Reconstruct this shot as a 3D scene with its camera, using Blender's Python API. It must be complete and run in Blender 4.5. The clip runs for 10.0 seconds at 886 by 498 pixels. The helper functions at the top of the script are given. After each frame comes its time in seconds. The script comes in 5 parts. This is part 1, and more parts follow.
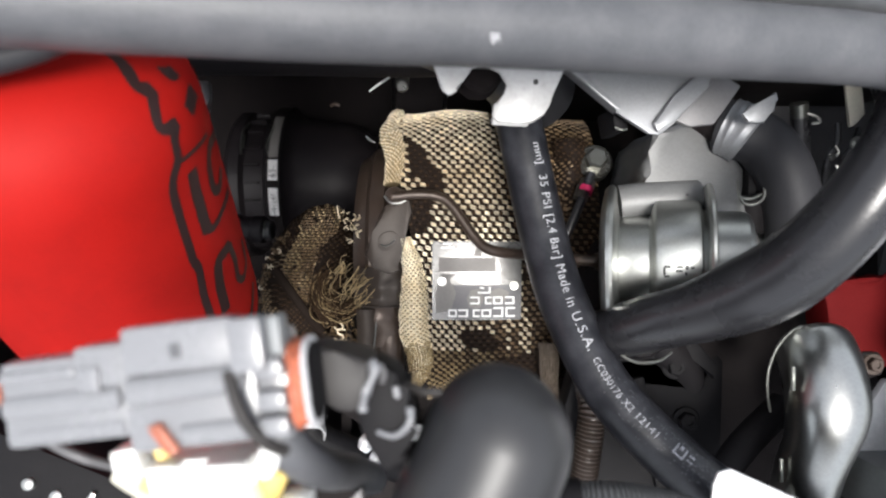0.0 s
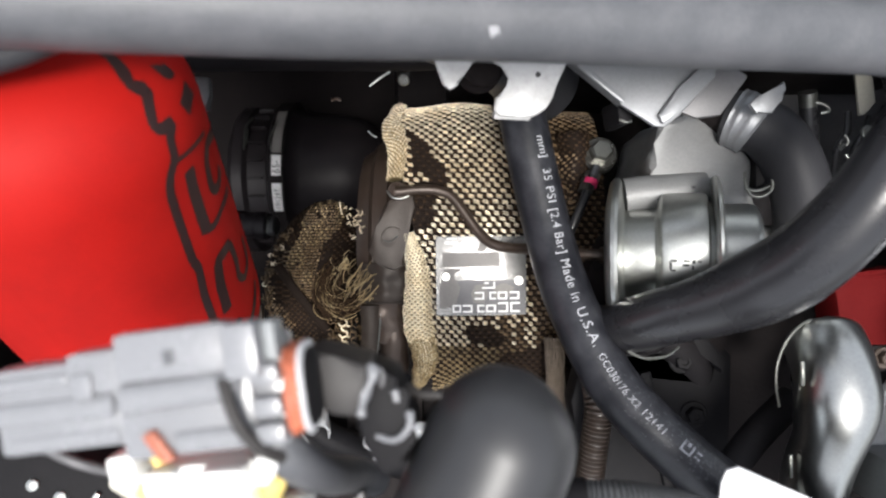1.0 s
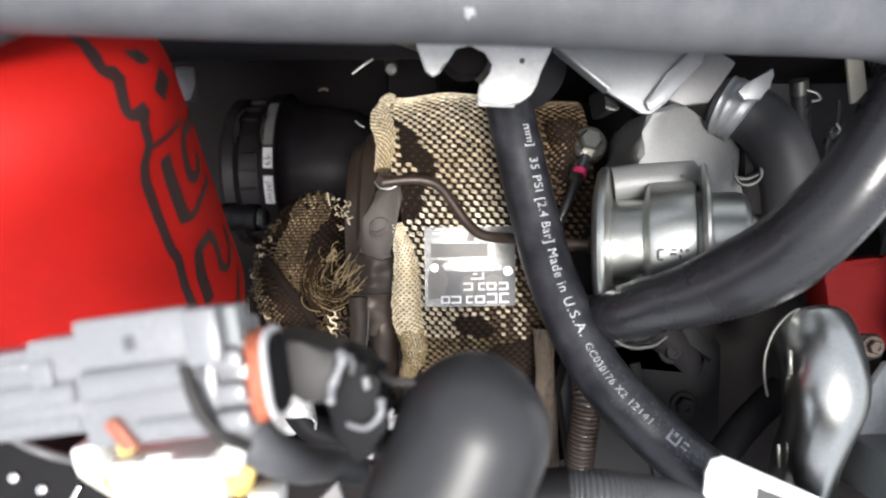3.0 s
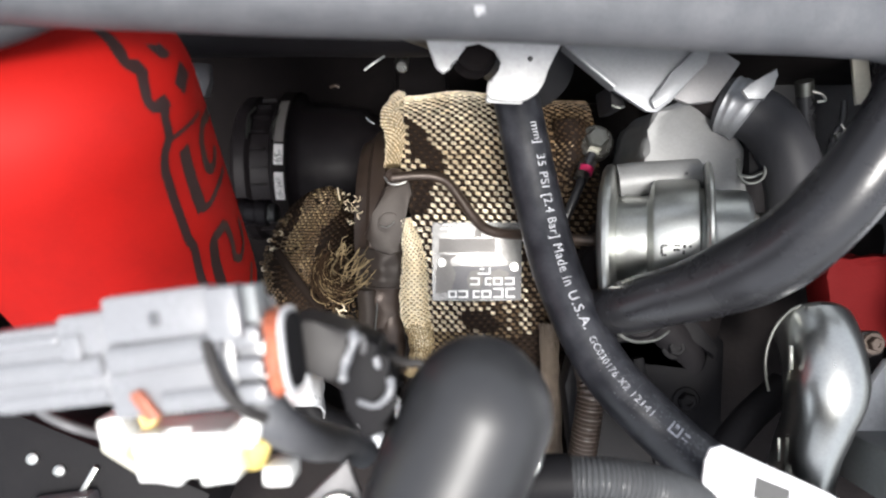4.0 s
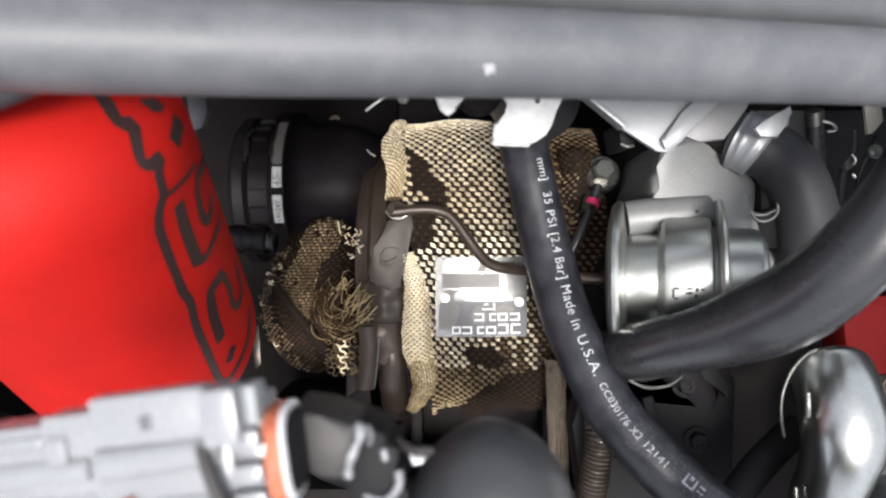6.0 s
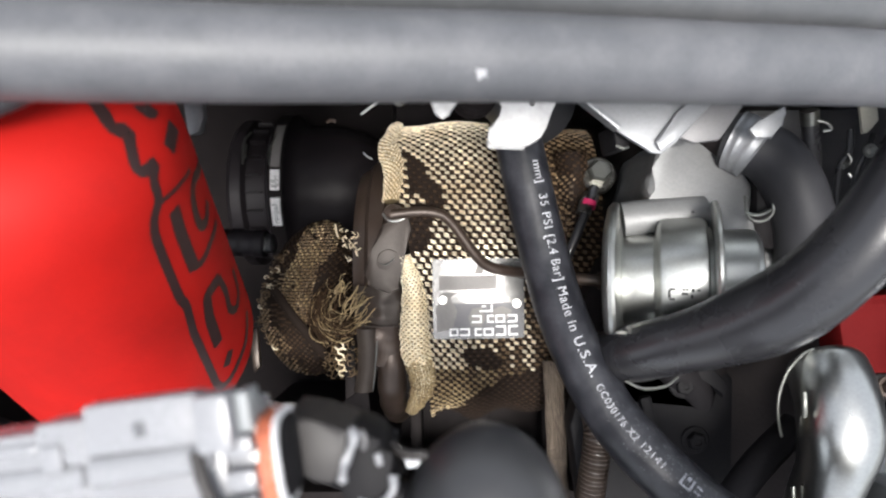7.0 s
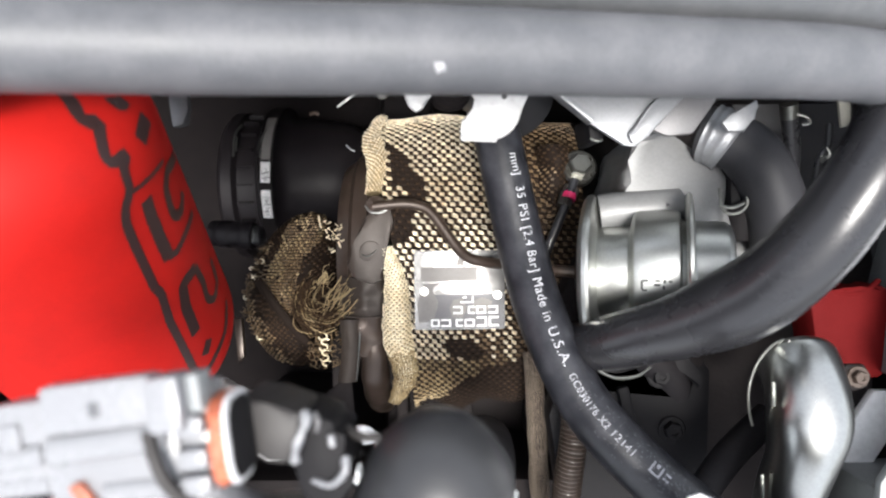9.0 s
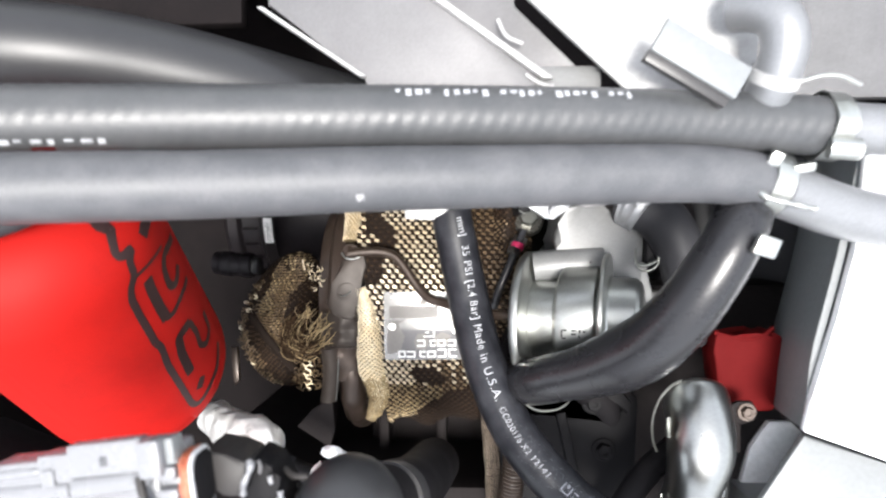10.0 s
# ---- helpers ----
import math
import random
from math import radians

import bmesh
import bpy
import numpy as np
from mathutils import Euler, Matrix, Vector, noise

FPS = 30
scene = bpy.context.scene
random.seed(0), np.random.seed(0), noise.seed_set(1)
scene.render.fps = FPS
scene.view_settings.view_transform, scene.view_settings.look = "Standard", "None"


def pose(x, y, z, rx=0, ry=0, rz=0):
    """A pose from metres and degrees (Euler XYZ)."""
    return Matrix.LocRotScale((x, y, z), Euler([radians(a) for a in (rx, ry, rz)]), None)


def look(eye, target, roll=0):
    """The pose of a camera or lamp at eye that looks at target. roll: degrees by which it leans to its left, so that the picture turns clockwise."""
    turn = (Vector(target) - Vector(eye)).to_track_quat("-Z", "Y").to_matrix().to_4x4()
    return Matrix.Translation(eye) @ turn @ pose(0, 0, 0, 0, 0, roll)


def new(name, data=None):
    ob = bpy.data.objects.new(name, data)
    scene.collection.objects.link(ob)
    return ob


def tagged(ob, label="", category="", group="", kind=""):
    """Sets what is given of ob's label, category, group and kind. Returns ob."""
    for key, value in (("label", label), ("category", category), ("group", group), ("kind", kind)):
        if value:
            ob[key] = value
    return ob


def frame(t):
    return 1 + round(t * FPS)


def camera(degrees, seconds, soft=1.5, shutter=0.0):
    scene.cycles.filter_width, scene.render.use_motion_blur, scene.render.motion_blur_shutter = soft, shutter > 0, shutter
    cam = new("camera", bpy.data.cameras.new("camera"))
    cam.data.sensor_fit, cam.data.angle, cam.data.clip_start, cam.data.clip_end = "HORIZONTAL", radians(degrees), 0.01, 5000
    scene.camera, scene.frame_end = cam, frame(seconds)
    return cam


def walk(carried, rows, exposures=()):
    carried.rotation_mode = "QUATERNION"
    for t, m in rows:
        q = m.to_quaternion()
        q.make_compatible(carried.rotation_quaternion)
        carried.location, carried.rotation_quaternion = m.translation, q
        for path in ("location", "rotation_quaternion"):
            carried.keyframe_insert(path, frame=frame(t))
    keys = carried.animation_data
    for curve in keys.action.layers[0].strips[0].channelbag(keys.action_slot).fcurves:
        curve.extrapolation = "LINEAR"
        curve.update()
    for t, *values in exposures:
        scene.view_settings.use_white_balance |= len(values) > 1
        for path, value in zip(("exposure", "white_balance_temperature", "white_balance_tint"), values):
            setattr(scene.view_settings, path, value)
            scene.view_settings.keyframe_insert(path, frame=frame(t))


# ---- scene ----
# All lengths below are in millimetres and brought to metres by MM.
MM = 0.001
cam = camera(70.0, 10.0, soft=2.2, shutter=0.4)
cam.data.dof.use_dof, cam.data.dof.focus_distance, cam.data.dof.aperture_fstop = True, 0.28, 12.0
# seconds, eye (mm), turn (degrees); the lens looks down into the engine bay
PATH = [
    (0.0, 0.00, 0.00, 600.00, 0.000, -0.000, 0.000),
    (0.5, 0.87, -0.48, 599.00, -0.293, 0.370, 0.029),
    (1.0, 1.43, 1.51, 597.41, -0.738, 0.612, -0.578),
    (1.5, 4.25, 2.06, 596.16, -1.017, 0.683, -0.779),
    (2.0, 6.24, 1.87, 594.29, -1.100, 0.576, -0.938),
    (2.5, 6.33, 1.22, 593.50, -1.253, 0.315, -0.987),
    (4.0, 6.05, -2.86, 600.40, -1.158, 1.177, -0.150),
    (4.5, 4.03, -2.29, 598.80, -1.083, 0.784, -0.199),
    (5.0, 1.77, 3.50, 596.58, -0.839, 0.791, -0.234),
    (5.5, 3.08, 9.34, 592.99, -0.717, 1.018, -0.373),
    (7.0, 5.17, 11.12, 593.66, -0.611, 1.032, -0.884),
    (7.5, 12.05, 12.64, 589.54, -0.926, 0.694, -1.460),
    (8.0, 15.19, 14.35, 588.93, -1.231, 0.691, -1.813),
    (8.5, 14.44, 12.35, 590.83, -1.292, 0.853, -1.731),
    (9.0, 13.94, 10.13, 596.68, -1.176, 1.095, -0.732),
    (9.5, 21.48, 15.34, 612.43, -0.147, 1.384, -0.632),
    (10.0, 42.73, 36.45, 639.80, -1.817, 2.737, -0.469),
]
walk(cam, [(t, pose(x * MM, y * MM, z * MM, rx, ry, rz)) for t, x, y, z, rx, ry, rz in PATH],
     exposures=[(0.0, 1.36), (1.0, 1.38), (2.5, 1.54), (4.5, 1.66), (5.5, 1.61), (7.5, 1.67), (9.0, 1.86), (10.0, 1.95)])
# ---- build ----
# ---- world and light ----
world = bpy.data.worlds.new("sky")
scene.world = world
world.use_nodes = True
wn = world.node_tree.nodes
sky = wn.new("ShaderNodeTexSky")
sky.sky_type, sky.sun_disc = "NISHITA", False
sky.sun_elevation, sky.sun_rotation = radians(80), radians(157)
sky.air_density, sky.dust_density = 1.0, 2.5
wn["Background"].inputs["Strength"].default_value = 0.14
pale = wn.new("ShaderNodeHueSaturation")  # thin cloud takes most of the blue out of the sky
pale.inputs["Saturation"].default_value = 0.3
world.node_tree.links.new(sky.outputs["Color"], pale.inputs["Color"])
world.node_tree.links.new(pale.outputs["Color"], wn["Background"].inputs["Color"])

sun_data = bpy.data.lights.new("sun", "SUN")
sun_data.energy, sun_data.angle, sun_data.color = 1.9, radians(16), (1.0, 0.97, 0.93)
sun = new("sun", sun_data)
sun.matrix_world = look((0.06, -0.14, 1.3), (0, 0, 0.4))


# ---- materials ----
def material(name, base, rough=0.5, metal=0.0, stain=None, stain_amount=0.5, grain=900.0, patch=60.0, bump=0.15,
             rough_var=0.15, spec=0.5, island=0.0):
    """A surface with colour and gloss varied at two scales, and a fine relief. Scales are waves per metre."""
    m = bpy.data.materials.new(name)
    m.use_nodes = True
    nt = m.node_tree
    nodes, links = nt.nodes, nt.links
    bsdf = nodes["Principled BSDF"]
    coord = nodes.new("ShaderNodeTexCoord")
    fine = nodes.new("ShaderNodeTexNoise")
    fine.inputs["Scale"].default_value, fine.inputs["Detail"].default_value = grain, 6
    wide = nodes.new("ShaderNodeTexNoise")
    wide.inputs["Scale"].default_value, wide.inputs["Detail"].default_value = patch, 8
    wide.inputs["Roughness"].default_value = 0.65
    for n in (fine, wide):
        links.new(coord.outputs["Object"], n.inputs["Vector"])
    ramp = nodes.new("ShaderNodeValToRGB")
    ramp.color_ramp.elements[0].position, ramp.color_ramp.elements[1].position = 0.42, 0.66
    links.new(wide.outputs["Fac"], ramp.inputs["Fac"])
    mix = nodes.new("ShaderNodeMix")
    mix.data_type = "RGBA"
    other = stain if stain else tuple(c * 0.6 for c in base)
    mix.inputs["A"].default_value, mix.inputs["B"].default_value = (*base, 1), (*other, 1)
    scale = nodes.new("ShaderNodeMath")
    scale.operation = "MULTIPLY"
    scale.inputs[1].default_value = stain_amount
    links.new(ramp.outputs["Color"], scale.inputs[0])
    links.new(scale.outputs[0], mix.inputs["Factor"])
    speck = nodes.new("ShaderNodeMix")
    speck.data_type, speck.blend_type = "RGBA", "MULTIPLY"
    speck.inputs["Factor"].default_value = 0.35
    grey = nodes.new("ShaderNodeMapRange")
    grey.inputs["To Min"].default_value, grey.inputs["To Max"].default_value = 0.55, 1.45
    links.new(fine.outputs["Fac"], grey.inputs["Value"])
    links.new(mix.outputs["Result"], speck.inputs["A"])
    links.new(grey.outputs["Result"], speck.inputs["B"])
    shade = speck
    if island:  # each loose piece of the mesh takes a tone of its own
        geo = nodes.new("ShaderNodeNewGeometry")
        tone = nodes.new("ShaderNodeMapRange")
        tone.inputs["To Min"].default_value, tone.inputs["To Max"].default_value = 1 - island, 1 + island * 0.5
        links.new(geo.outputs["Random Per Island"], tone.inputs["Value"])
        shade = nodes.new("ShaderNodeMix")
        shade.data_type, shade.blend_type = "RGBA", "MULTIPLY"
        shade.inputs["Factor"].default_value = 1.0
        links.new(speck.outputs["Result"], shade.inputs["A"])
        links.new(tone.outputs["Result"], shade.inputs["B"])
    links.new(shade.outputs["Result"], bsdf.inputs["Base Color"])
    gloss = nodes.new("ShaderNodeMapRange")
    gloss.inputs["To Min"].default_value = max(0.03, rough - rough_var)
    gloss.inputs["To Max"].default_value = min(1.0, rough + rough_var)
    links.new(wide.outputs["Fac"], gloss.inputs["Value"])
    links.new(gloss.outputs["Result"], bsdf.inputs["Roughness"])
    bsdf.inputs["Metallic"].default_value = metal
    bsdf.inputs["Specular IOR Level"].default_value = spec
    if bump:
        b = nodes.new("ShaderNodeBump")
        b.inputs["Strength"].default_value, b.inputs["Distance"].default_value = bump, 0.0006
        links.new(fine.outputs["Fac"], b.inputs["Height"])
        links.new(b.outputs["Normal"], bsdf.inputs["Normal"])
    return m


RUBBER = material("black_rubber", (0.024, 0.024, 0.027), 0.29, stain=(0.032, 0.032, 0.034), grain=700, bump=0.06, rough_var=0.08)
RUBBER_BREATHER = material("breather_rubber", (0.0135, 0.0135, 0.0155), 0.28, stain=(0.02, 0.02, 0.022), grain=700, patch=45, bump=0.08, rough_var=0.07, spec=0.45)
RUBBER_SMOOTH = material("smooth_grey_rubber", (0.017, 0.0172, 0.019), 0.42, stain=(0.021, 0.0212, 0.0225), grain=700, bump=0.04, rough_var=0.05)
RUBBER_MATT = material("matt_rubber", (0.021, 0.021, 0.0235), 0.55, stain=(0.032, 0.032, 0.035), grain=800, bump=0.15, spec=0.2)
RUBBER_PRINTED = material("powdery_rubber", (0.011, 0.0115, 0.0145), 0.38, stain=(0.034, 0.035, 0.041), stain_amount=0.7, grain=900, patch=110, bump=0.12, spec=0.4)
# darker copy of the rubber, with the deep bay's shade in its colour
RUBBER_DEEP = material("shade_dark_rubber", (0.0105, 0.0096, 0.0106), 0.6, stain=(0.0175, 0.0155, 0.0163), grain=600, bump=0.2, spec=0.1)
RUBBER_DUSTY = material("dusty_rubber", (0.06, 0.062, 0.068), 0.52, stain=(0.1, 0.1, 0.107), stain_amount=0.6, grain=900, patch=70, bump=0.2)
RUBBER_RIB = material("ribbed_rubber", (0.05, 0.052, 0.055), 0.42, stain=(0.075, 0.075, 0.078), grain=900, bump=0.15)
# plastic for the deep parts; their shade is put into the colour
PLASTIC_DEEP = material("shade_dark_plastic", (0.012, 0.0102, 0.0114), 0.42, stain=(0.021, 0.0174, 0.0186), grain=900, bump=0.2, spec=0.14)
PLASTIC_BLACK = material("black_plastic", (0.03, 0.029, 0.03), 0.36, stain=(0.048, 0.046, 0.045), grain=1500, bump=0.1)
# gloom of the closed bay is put into these two near-black colours
PIT = material("deep_bay_black", (0.0085, 0.0072, 0.0076), 0.75, stain=(0.0145, 0.0118, 0.012), grain=500, bump=0.3, spec=0.04)
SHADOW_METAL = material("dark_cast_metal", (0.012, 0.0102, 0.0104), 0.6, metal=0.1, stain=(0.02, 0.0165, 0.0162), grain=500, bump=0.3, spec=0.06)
RED = material("red_paint", (0.31, 0.007, 0.005), 0.6, stain=(0.24, 0.006, 0.005), stain_amount=0.8, grain=1600, patch=25, bump=0.03, spec=0.12, rough_var=0.06)
RED_DULL = material("dull_red_cloth", (0.085, 0.0042, 0.0046), 0.7, stain=(0.06, 0.0034, 0.004), grain=1200, bump=0.3, spec=0.06)
DECAL_BLACK = material("black_decal", (0.02, 0.008, 0.008), 0.5, grain=1500, bump=0.05)
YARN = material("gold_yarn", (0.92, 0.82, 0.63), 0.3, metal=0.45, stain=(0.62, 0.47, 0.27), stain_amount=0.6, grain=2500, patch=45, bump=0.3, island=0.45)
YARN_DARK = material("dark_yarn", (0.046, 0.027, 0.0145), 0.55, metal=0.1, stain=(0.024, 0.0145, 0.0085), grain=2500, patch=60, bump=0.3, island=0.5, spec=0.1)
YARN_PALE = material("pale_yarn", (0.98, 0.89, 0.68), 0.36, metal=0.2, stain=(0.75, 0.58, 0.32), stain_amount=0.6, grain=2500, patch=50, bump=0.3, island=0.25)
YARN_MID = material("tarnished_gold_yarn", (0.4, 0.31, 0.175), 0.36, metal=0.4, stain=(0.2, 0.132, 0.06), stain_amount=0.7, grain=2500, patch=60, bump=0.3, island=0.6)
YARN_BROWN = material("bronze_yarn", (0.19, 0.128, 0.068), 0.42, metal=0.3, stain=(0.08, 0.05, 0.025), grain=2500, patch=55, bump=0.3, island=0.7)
CLOTH_DARK = material("dark_brown_cloth", (0.015, 0.0102, 0.0078), 0.7, stain=(0.009, 0.0064, 0.005), grain=1500, patch=80, bump=0.3, spec=0.06)
STEEL = material("zinc_steel", (0.47, 0.48, 0.46), 0.36, metal=1.0, stain=(0.42, 0.42, 0.39), stain_amount=0.5, grain=1200, patch=90, bump=0.05, rough_var=0.1)
STEEL_BROWN = material("heat_browned_steel", (0.05, 0.035, 0.027), 0.36, metal=0.4, stain=(0.028, 0.02, 0.015), grain=900, patch=70, bump=0.12)
LEVER_STEEL = material("dull_lever_steel", (0.036, 0.028, 0.023), 0.42, metal=0.2, stain=(0.021, 0.016, 0.013), grain=900, patch=110, bump=0.12, spec=0.28)
STEEL_DULL = material("greasy_steel", (0.2, 0.205, 0.19), 0.36, metal=0.9, stain=(0.12, 0.12, 0.108), grain=900, patch=120, bump=0.12)
STEEL_GREASY = material("oily_steel", (0.16, 0.157, 0.142), 0.3, metal=0.8, stain=(0.045, 0.04, 0.035), stain_amount=0.9, grain=900, patch=230, bump=0.2)
WEBBING = material("dull_beige_webbing", (0.19, 0.155, 0.122), 0.7, stain=(0.11, 0.086, 0.066), grain=1800, patch=70, bump=0.3, spec=0.1, island=0.3)
BROWN_PLASTIC = material("heat_browned_plastic", (0.04, 0.03, 0.025), 0.32, stain=(0.022, 0.017, 0.014), grain=900, patch=60, bump=0.1)
# black plastic lightened to grey: the haze is put into its colour
GREY_BLACK = material("haze_grey_plastic", (0.085, 0.085, 0.09), 0.5, stain=(0.06, 0.06, 0.064), grain=900, patch=60, bump=0.1, spec=0.3)
ALU_DULL = material("weathered_aluminium", (0.12, 0.118, 0.122), 0.5, metal=0.3, stain=(0.09, 0.088, 0.092), grain=900, patch=40, bump=0.1)
SCUFF = material("pale_scuff", (0.3, 0.3, 0.31), 0.6, stain=(0.16, 0.16, 0.17), grain=1500, patch=400, bump=0.1)
CHROME = material("polished_steel", (0.36, 0.365, 0.355), 0.29, metal=1.0, stain=(0.28, 0.285, 0.275), grain=900, patch=40, bump=0.02, rough_var=0.05)
ALU_SHEET = material("aluminium_sheet", (0.215, 0.22, 0.23), 0.46, metal=0.5, stain=(0.175, 0.18, 0.19), grain=1100, patch=50, bump=0.08)
ALU_CAST = material("cast_aluminium", (0.17, 0.172, 0.172), 0.5, metal=0.3, stain=(0.125, 0.126, 0.126), grain=900, patch=50, bump=0.1)
WHITE_PAINT = material("white_bracket_paint", (0.36, 0.36, 0.36), 0.4, stain=(0.25, 0.247, 0.237), stain_amount=0.6, grain=800, patch=170, bump=0.1)
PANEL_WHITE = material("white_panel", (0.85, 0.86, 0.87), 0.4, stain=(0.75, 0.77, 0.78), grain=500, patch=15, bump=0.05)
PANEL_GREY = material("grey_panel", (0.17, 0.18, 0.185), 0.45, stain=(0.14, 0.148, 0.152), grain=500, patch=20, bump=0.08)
GREY_PLASTIC = material("grey_connector_plastic", (0.178, 0.181, 0.191), 0.28, stain=(0.15, 0.153, 0.162), grain=1400, patch=60, bump=0.05, spec=0.55, rough_var=0.06)
ORANGE_SEAL = material("orange_silicone", (0.42, 0.12, 0.062), 0.45, stain=(0.12, 0.04, 0.026), stain_amount=0.9, grain=900, patch=230, bump=0.2)
WHITE_PLASTIC = material("white_plastic", (0.8, 0.8, 0.78), 0.35, stain=(0.7, 0.69, 0.65), grain=900, patch=50, bump=0.03)
AMBER_PLASTIC = material("amber_plastic", (0.66, 0.5, 0.16), 0.35, stain=(0.5, 0.4, 0.15), grain=900, patch=70, bump=0.05)
FOIL = material("crinkled_foil", (0.72, 0.725, 0.725), 0.3, metal=0.4, stain=(0.45, 0.455, 0.455), grain=260, patch=120, bump=0.35)
LETTER_WHITE = material("white_print", (0.4, 0.41, 0.43), 0.6, stain=(0.25, 0.25, 0.27), stain_amount=0.7, grain=1800, patch=260, bump=0.1)
LETTER_DIM = material("worn_print", (0.34, 0.345, 0.37), 0.6, stain=(0.1, 0.1, 0.11), stain_amount=0.9, grain=2500, patch=500, bump=0.1)
LETTER_BLACK = material("black_print", (0.03, 0.03, 0.03), 0.6, grain=1200, bump=0.05)
PRINT_BRIGHT = material("bright_white_print", (0.85, 0.85, 0.83), 0.5, grain=1200, bump=0.05)
LABEL = material("silver_label", (0.26, 0.257, 0.25), 0.26, metal=0.55, stain=(0.17, 0.166, 0.158), grain=300, patch=55, bump=0.25)
LABEL_GREY = material("grey_label_panel", (0.17, 0.16, 0.15), 0.5, stain=(0.12, 0.11, 0.1), grain=900, bump=0.1)
BEIGE_PLASTIC = material("beige_plastic", (0.45, 0.43, 0.36), 0.5, stain=(0.34, 0.33, 0.28), grain=900, patch=70, bump=0.08)
MATT_BLACK = material("matt_black_plastic", (0.0075, 0.0072, 0.0082), 0.55, stain=(0.013, 0.0122, 0.013), grain=900, patch=90, bump=0.15, spec=0.1)
PLUG_GREY = material("dark_grey_nylon", (0.024, 0.022, 0.0215), 0.5, stain=(0.034, 0.031, 0.03), grain=1200, patch=80, bump=0.06, spec=0.25)
CARD = material("white_card", (0.5, 0.5, 0.51), 0.45, stain=(0.46, 0.46, 0.47), grain=900, patch=30, bump=0.02)
STICKER = material("white_sticker", (0.78, 0.77, 0.75), 0.6, stain=(0.55, 0.54, 0.52), grain=900, patch=90, bump=0.05)
PINK = material("pink_paint_mark", (0.5, 0.02, 0.1), 0.5, grain=900, bump=0.05)

# ---- building helpers ----
BASE = {}


def thing(name, at, label, category, group="", kind=""):
    """An empty at a thing's base that parents its parts."""
    e = new(name)
    e.location = Vector(at) * MM
    e.empty_display_size = 0.01
    BASE[e] = Vector(at)
    return tagged(e, label, category, group, kind)


def to_mesh(bm, name, mat, origin, sharp=38):
    me = bpy.data.meshes.new(name)
    bmesh.ops.recalc_face_normals(bm, faces=bm.faces)
    for v in bm.verts:
        v.co = (v.co - origin) * MM
    bm.to_mesh(me)
    bm.free()
    me.polygons.foreach_set("use_smooth", [True] * len(me.polygons))
    me.set_sharp_from_angle(angle=radians(sharp))
    me.materials.append(mat)
    return me


def part(name, bm, mat, parent, label="", sharp=38):
    ob = new(name, to_mesh(bm, name, mat, BASE[parent], sharp))
    ob.parent = parent
    BASE[ob] = BASE[parent]
    return tagged(ob, label) if label else ob


def solid(name, bm, mat, at, label, category, group="", kind="", sharp=38):
    """A thing of one mesh."""
    at = Vector(at)
    ob = new(name, to_mesh(bm, name, mat, at, sharp))
    ob.location = at * MM
    BASE[ob] = at
    return tagged(ob, label, category, group, kind)


class Line:
    """A smooth line through points, with its frames; up is the side that faces the sky."""

    def __init__(self, pts, n=60):
        p = [Vector(q) for q in pts]
        p = [p[0] * 2 - p[1], *p, p[-1] * 2 - p[-2]]
        raw = []
        for i in range(1, len(p) - 2):
            for k in range(16):
                t = k / 16
                raw.append(0.5 * (2 * p[i] + (p[i + 1] - p[i - 1]) * t + (2 * p[i - 1] - 5 * p[i] + 4 * p[i + 1] - p[i + 2]) * t * t
                                  + (3 * p[i] - p[i - 1] - 3 * p[i + 1] + p[i + 2]) * t ** 3))
        raw.append(p[-2])
        run = [0.0]
        for a, b in zip(raw, raw[1:]):
            run.append(run[-1] + (b - a).length)
        self.length = run[-1]
        self.c, j = [], 0
        for k in range(n + 1):
            s = self.length * k / n
            while j < len(run) - 2 and run[j + 1] < s:
                j += 1
            f = (s - run[j]) / max(1e-9, run[j + 1] - run[j])
            self.c.append(raw[j].lerp(raw[j + 1], min(1, f)))
        self.n = n
        self.t = [(self.c[min(k + 1, n)] - self.c[max(k - 1, 0)]).normalized() for k in range(n + 1)]
        up = Vector((0, 0, 1))
        if abs(self.t[0].z) > 0.9:
            up = Vector((0, 1, 0))
        u = (up - self.t[0] * up.dot(self.t[0])).normalized()
        self.u = []
        for t in self.t:
            u = (u - t * u.dot(t)).normalized()
            self.u.append(u.copy())

    def at(self, s, turn, r):
        """The point at s mm along the line, turned by so many radians from up, r from the middle."""
        k = min(max(s / self.length * self.n, 0), self.n - 1e-6)
        i, f = int(k), k - int(k)
        c, t, u = (a[i].lerp(a[i + 1], f) for a in (self.c, self.t, self.u))
        u = (u - t * u.dot(t)).normalized()
        return c + (u * math.cos(turn) + t.cross(u) * math.sin(turn)) * r


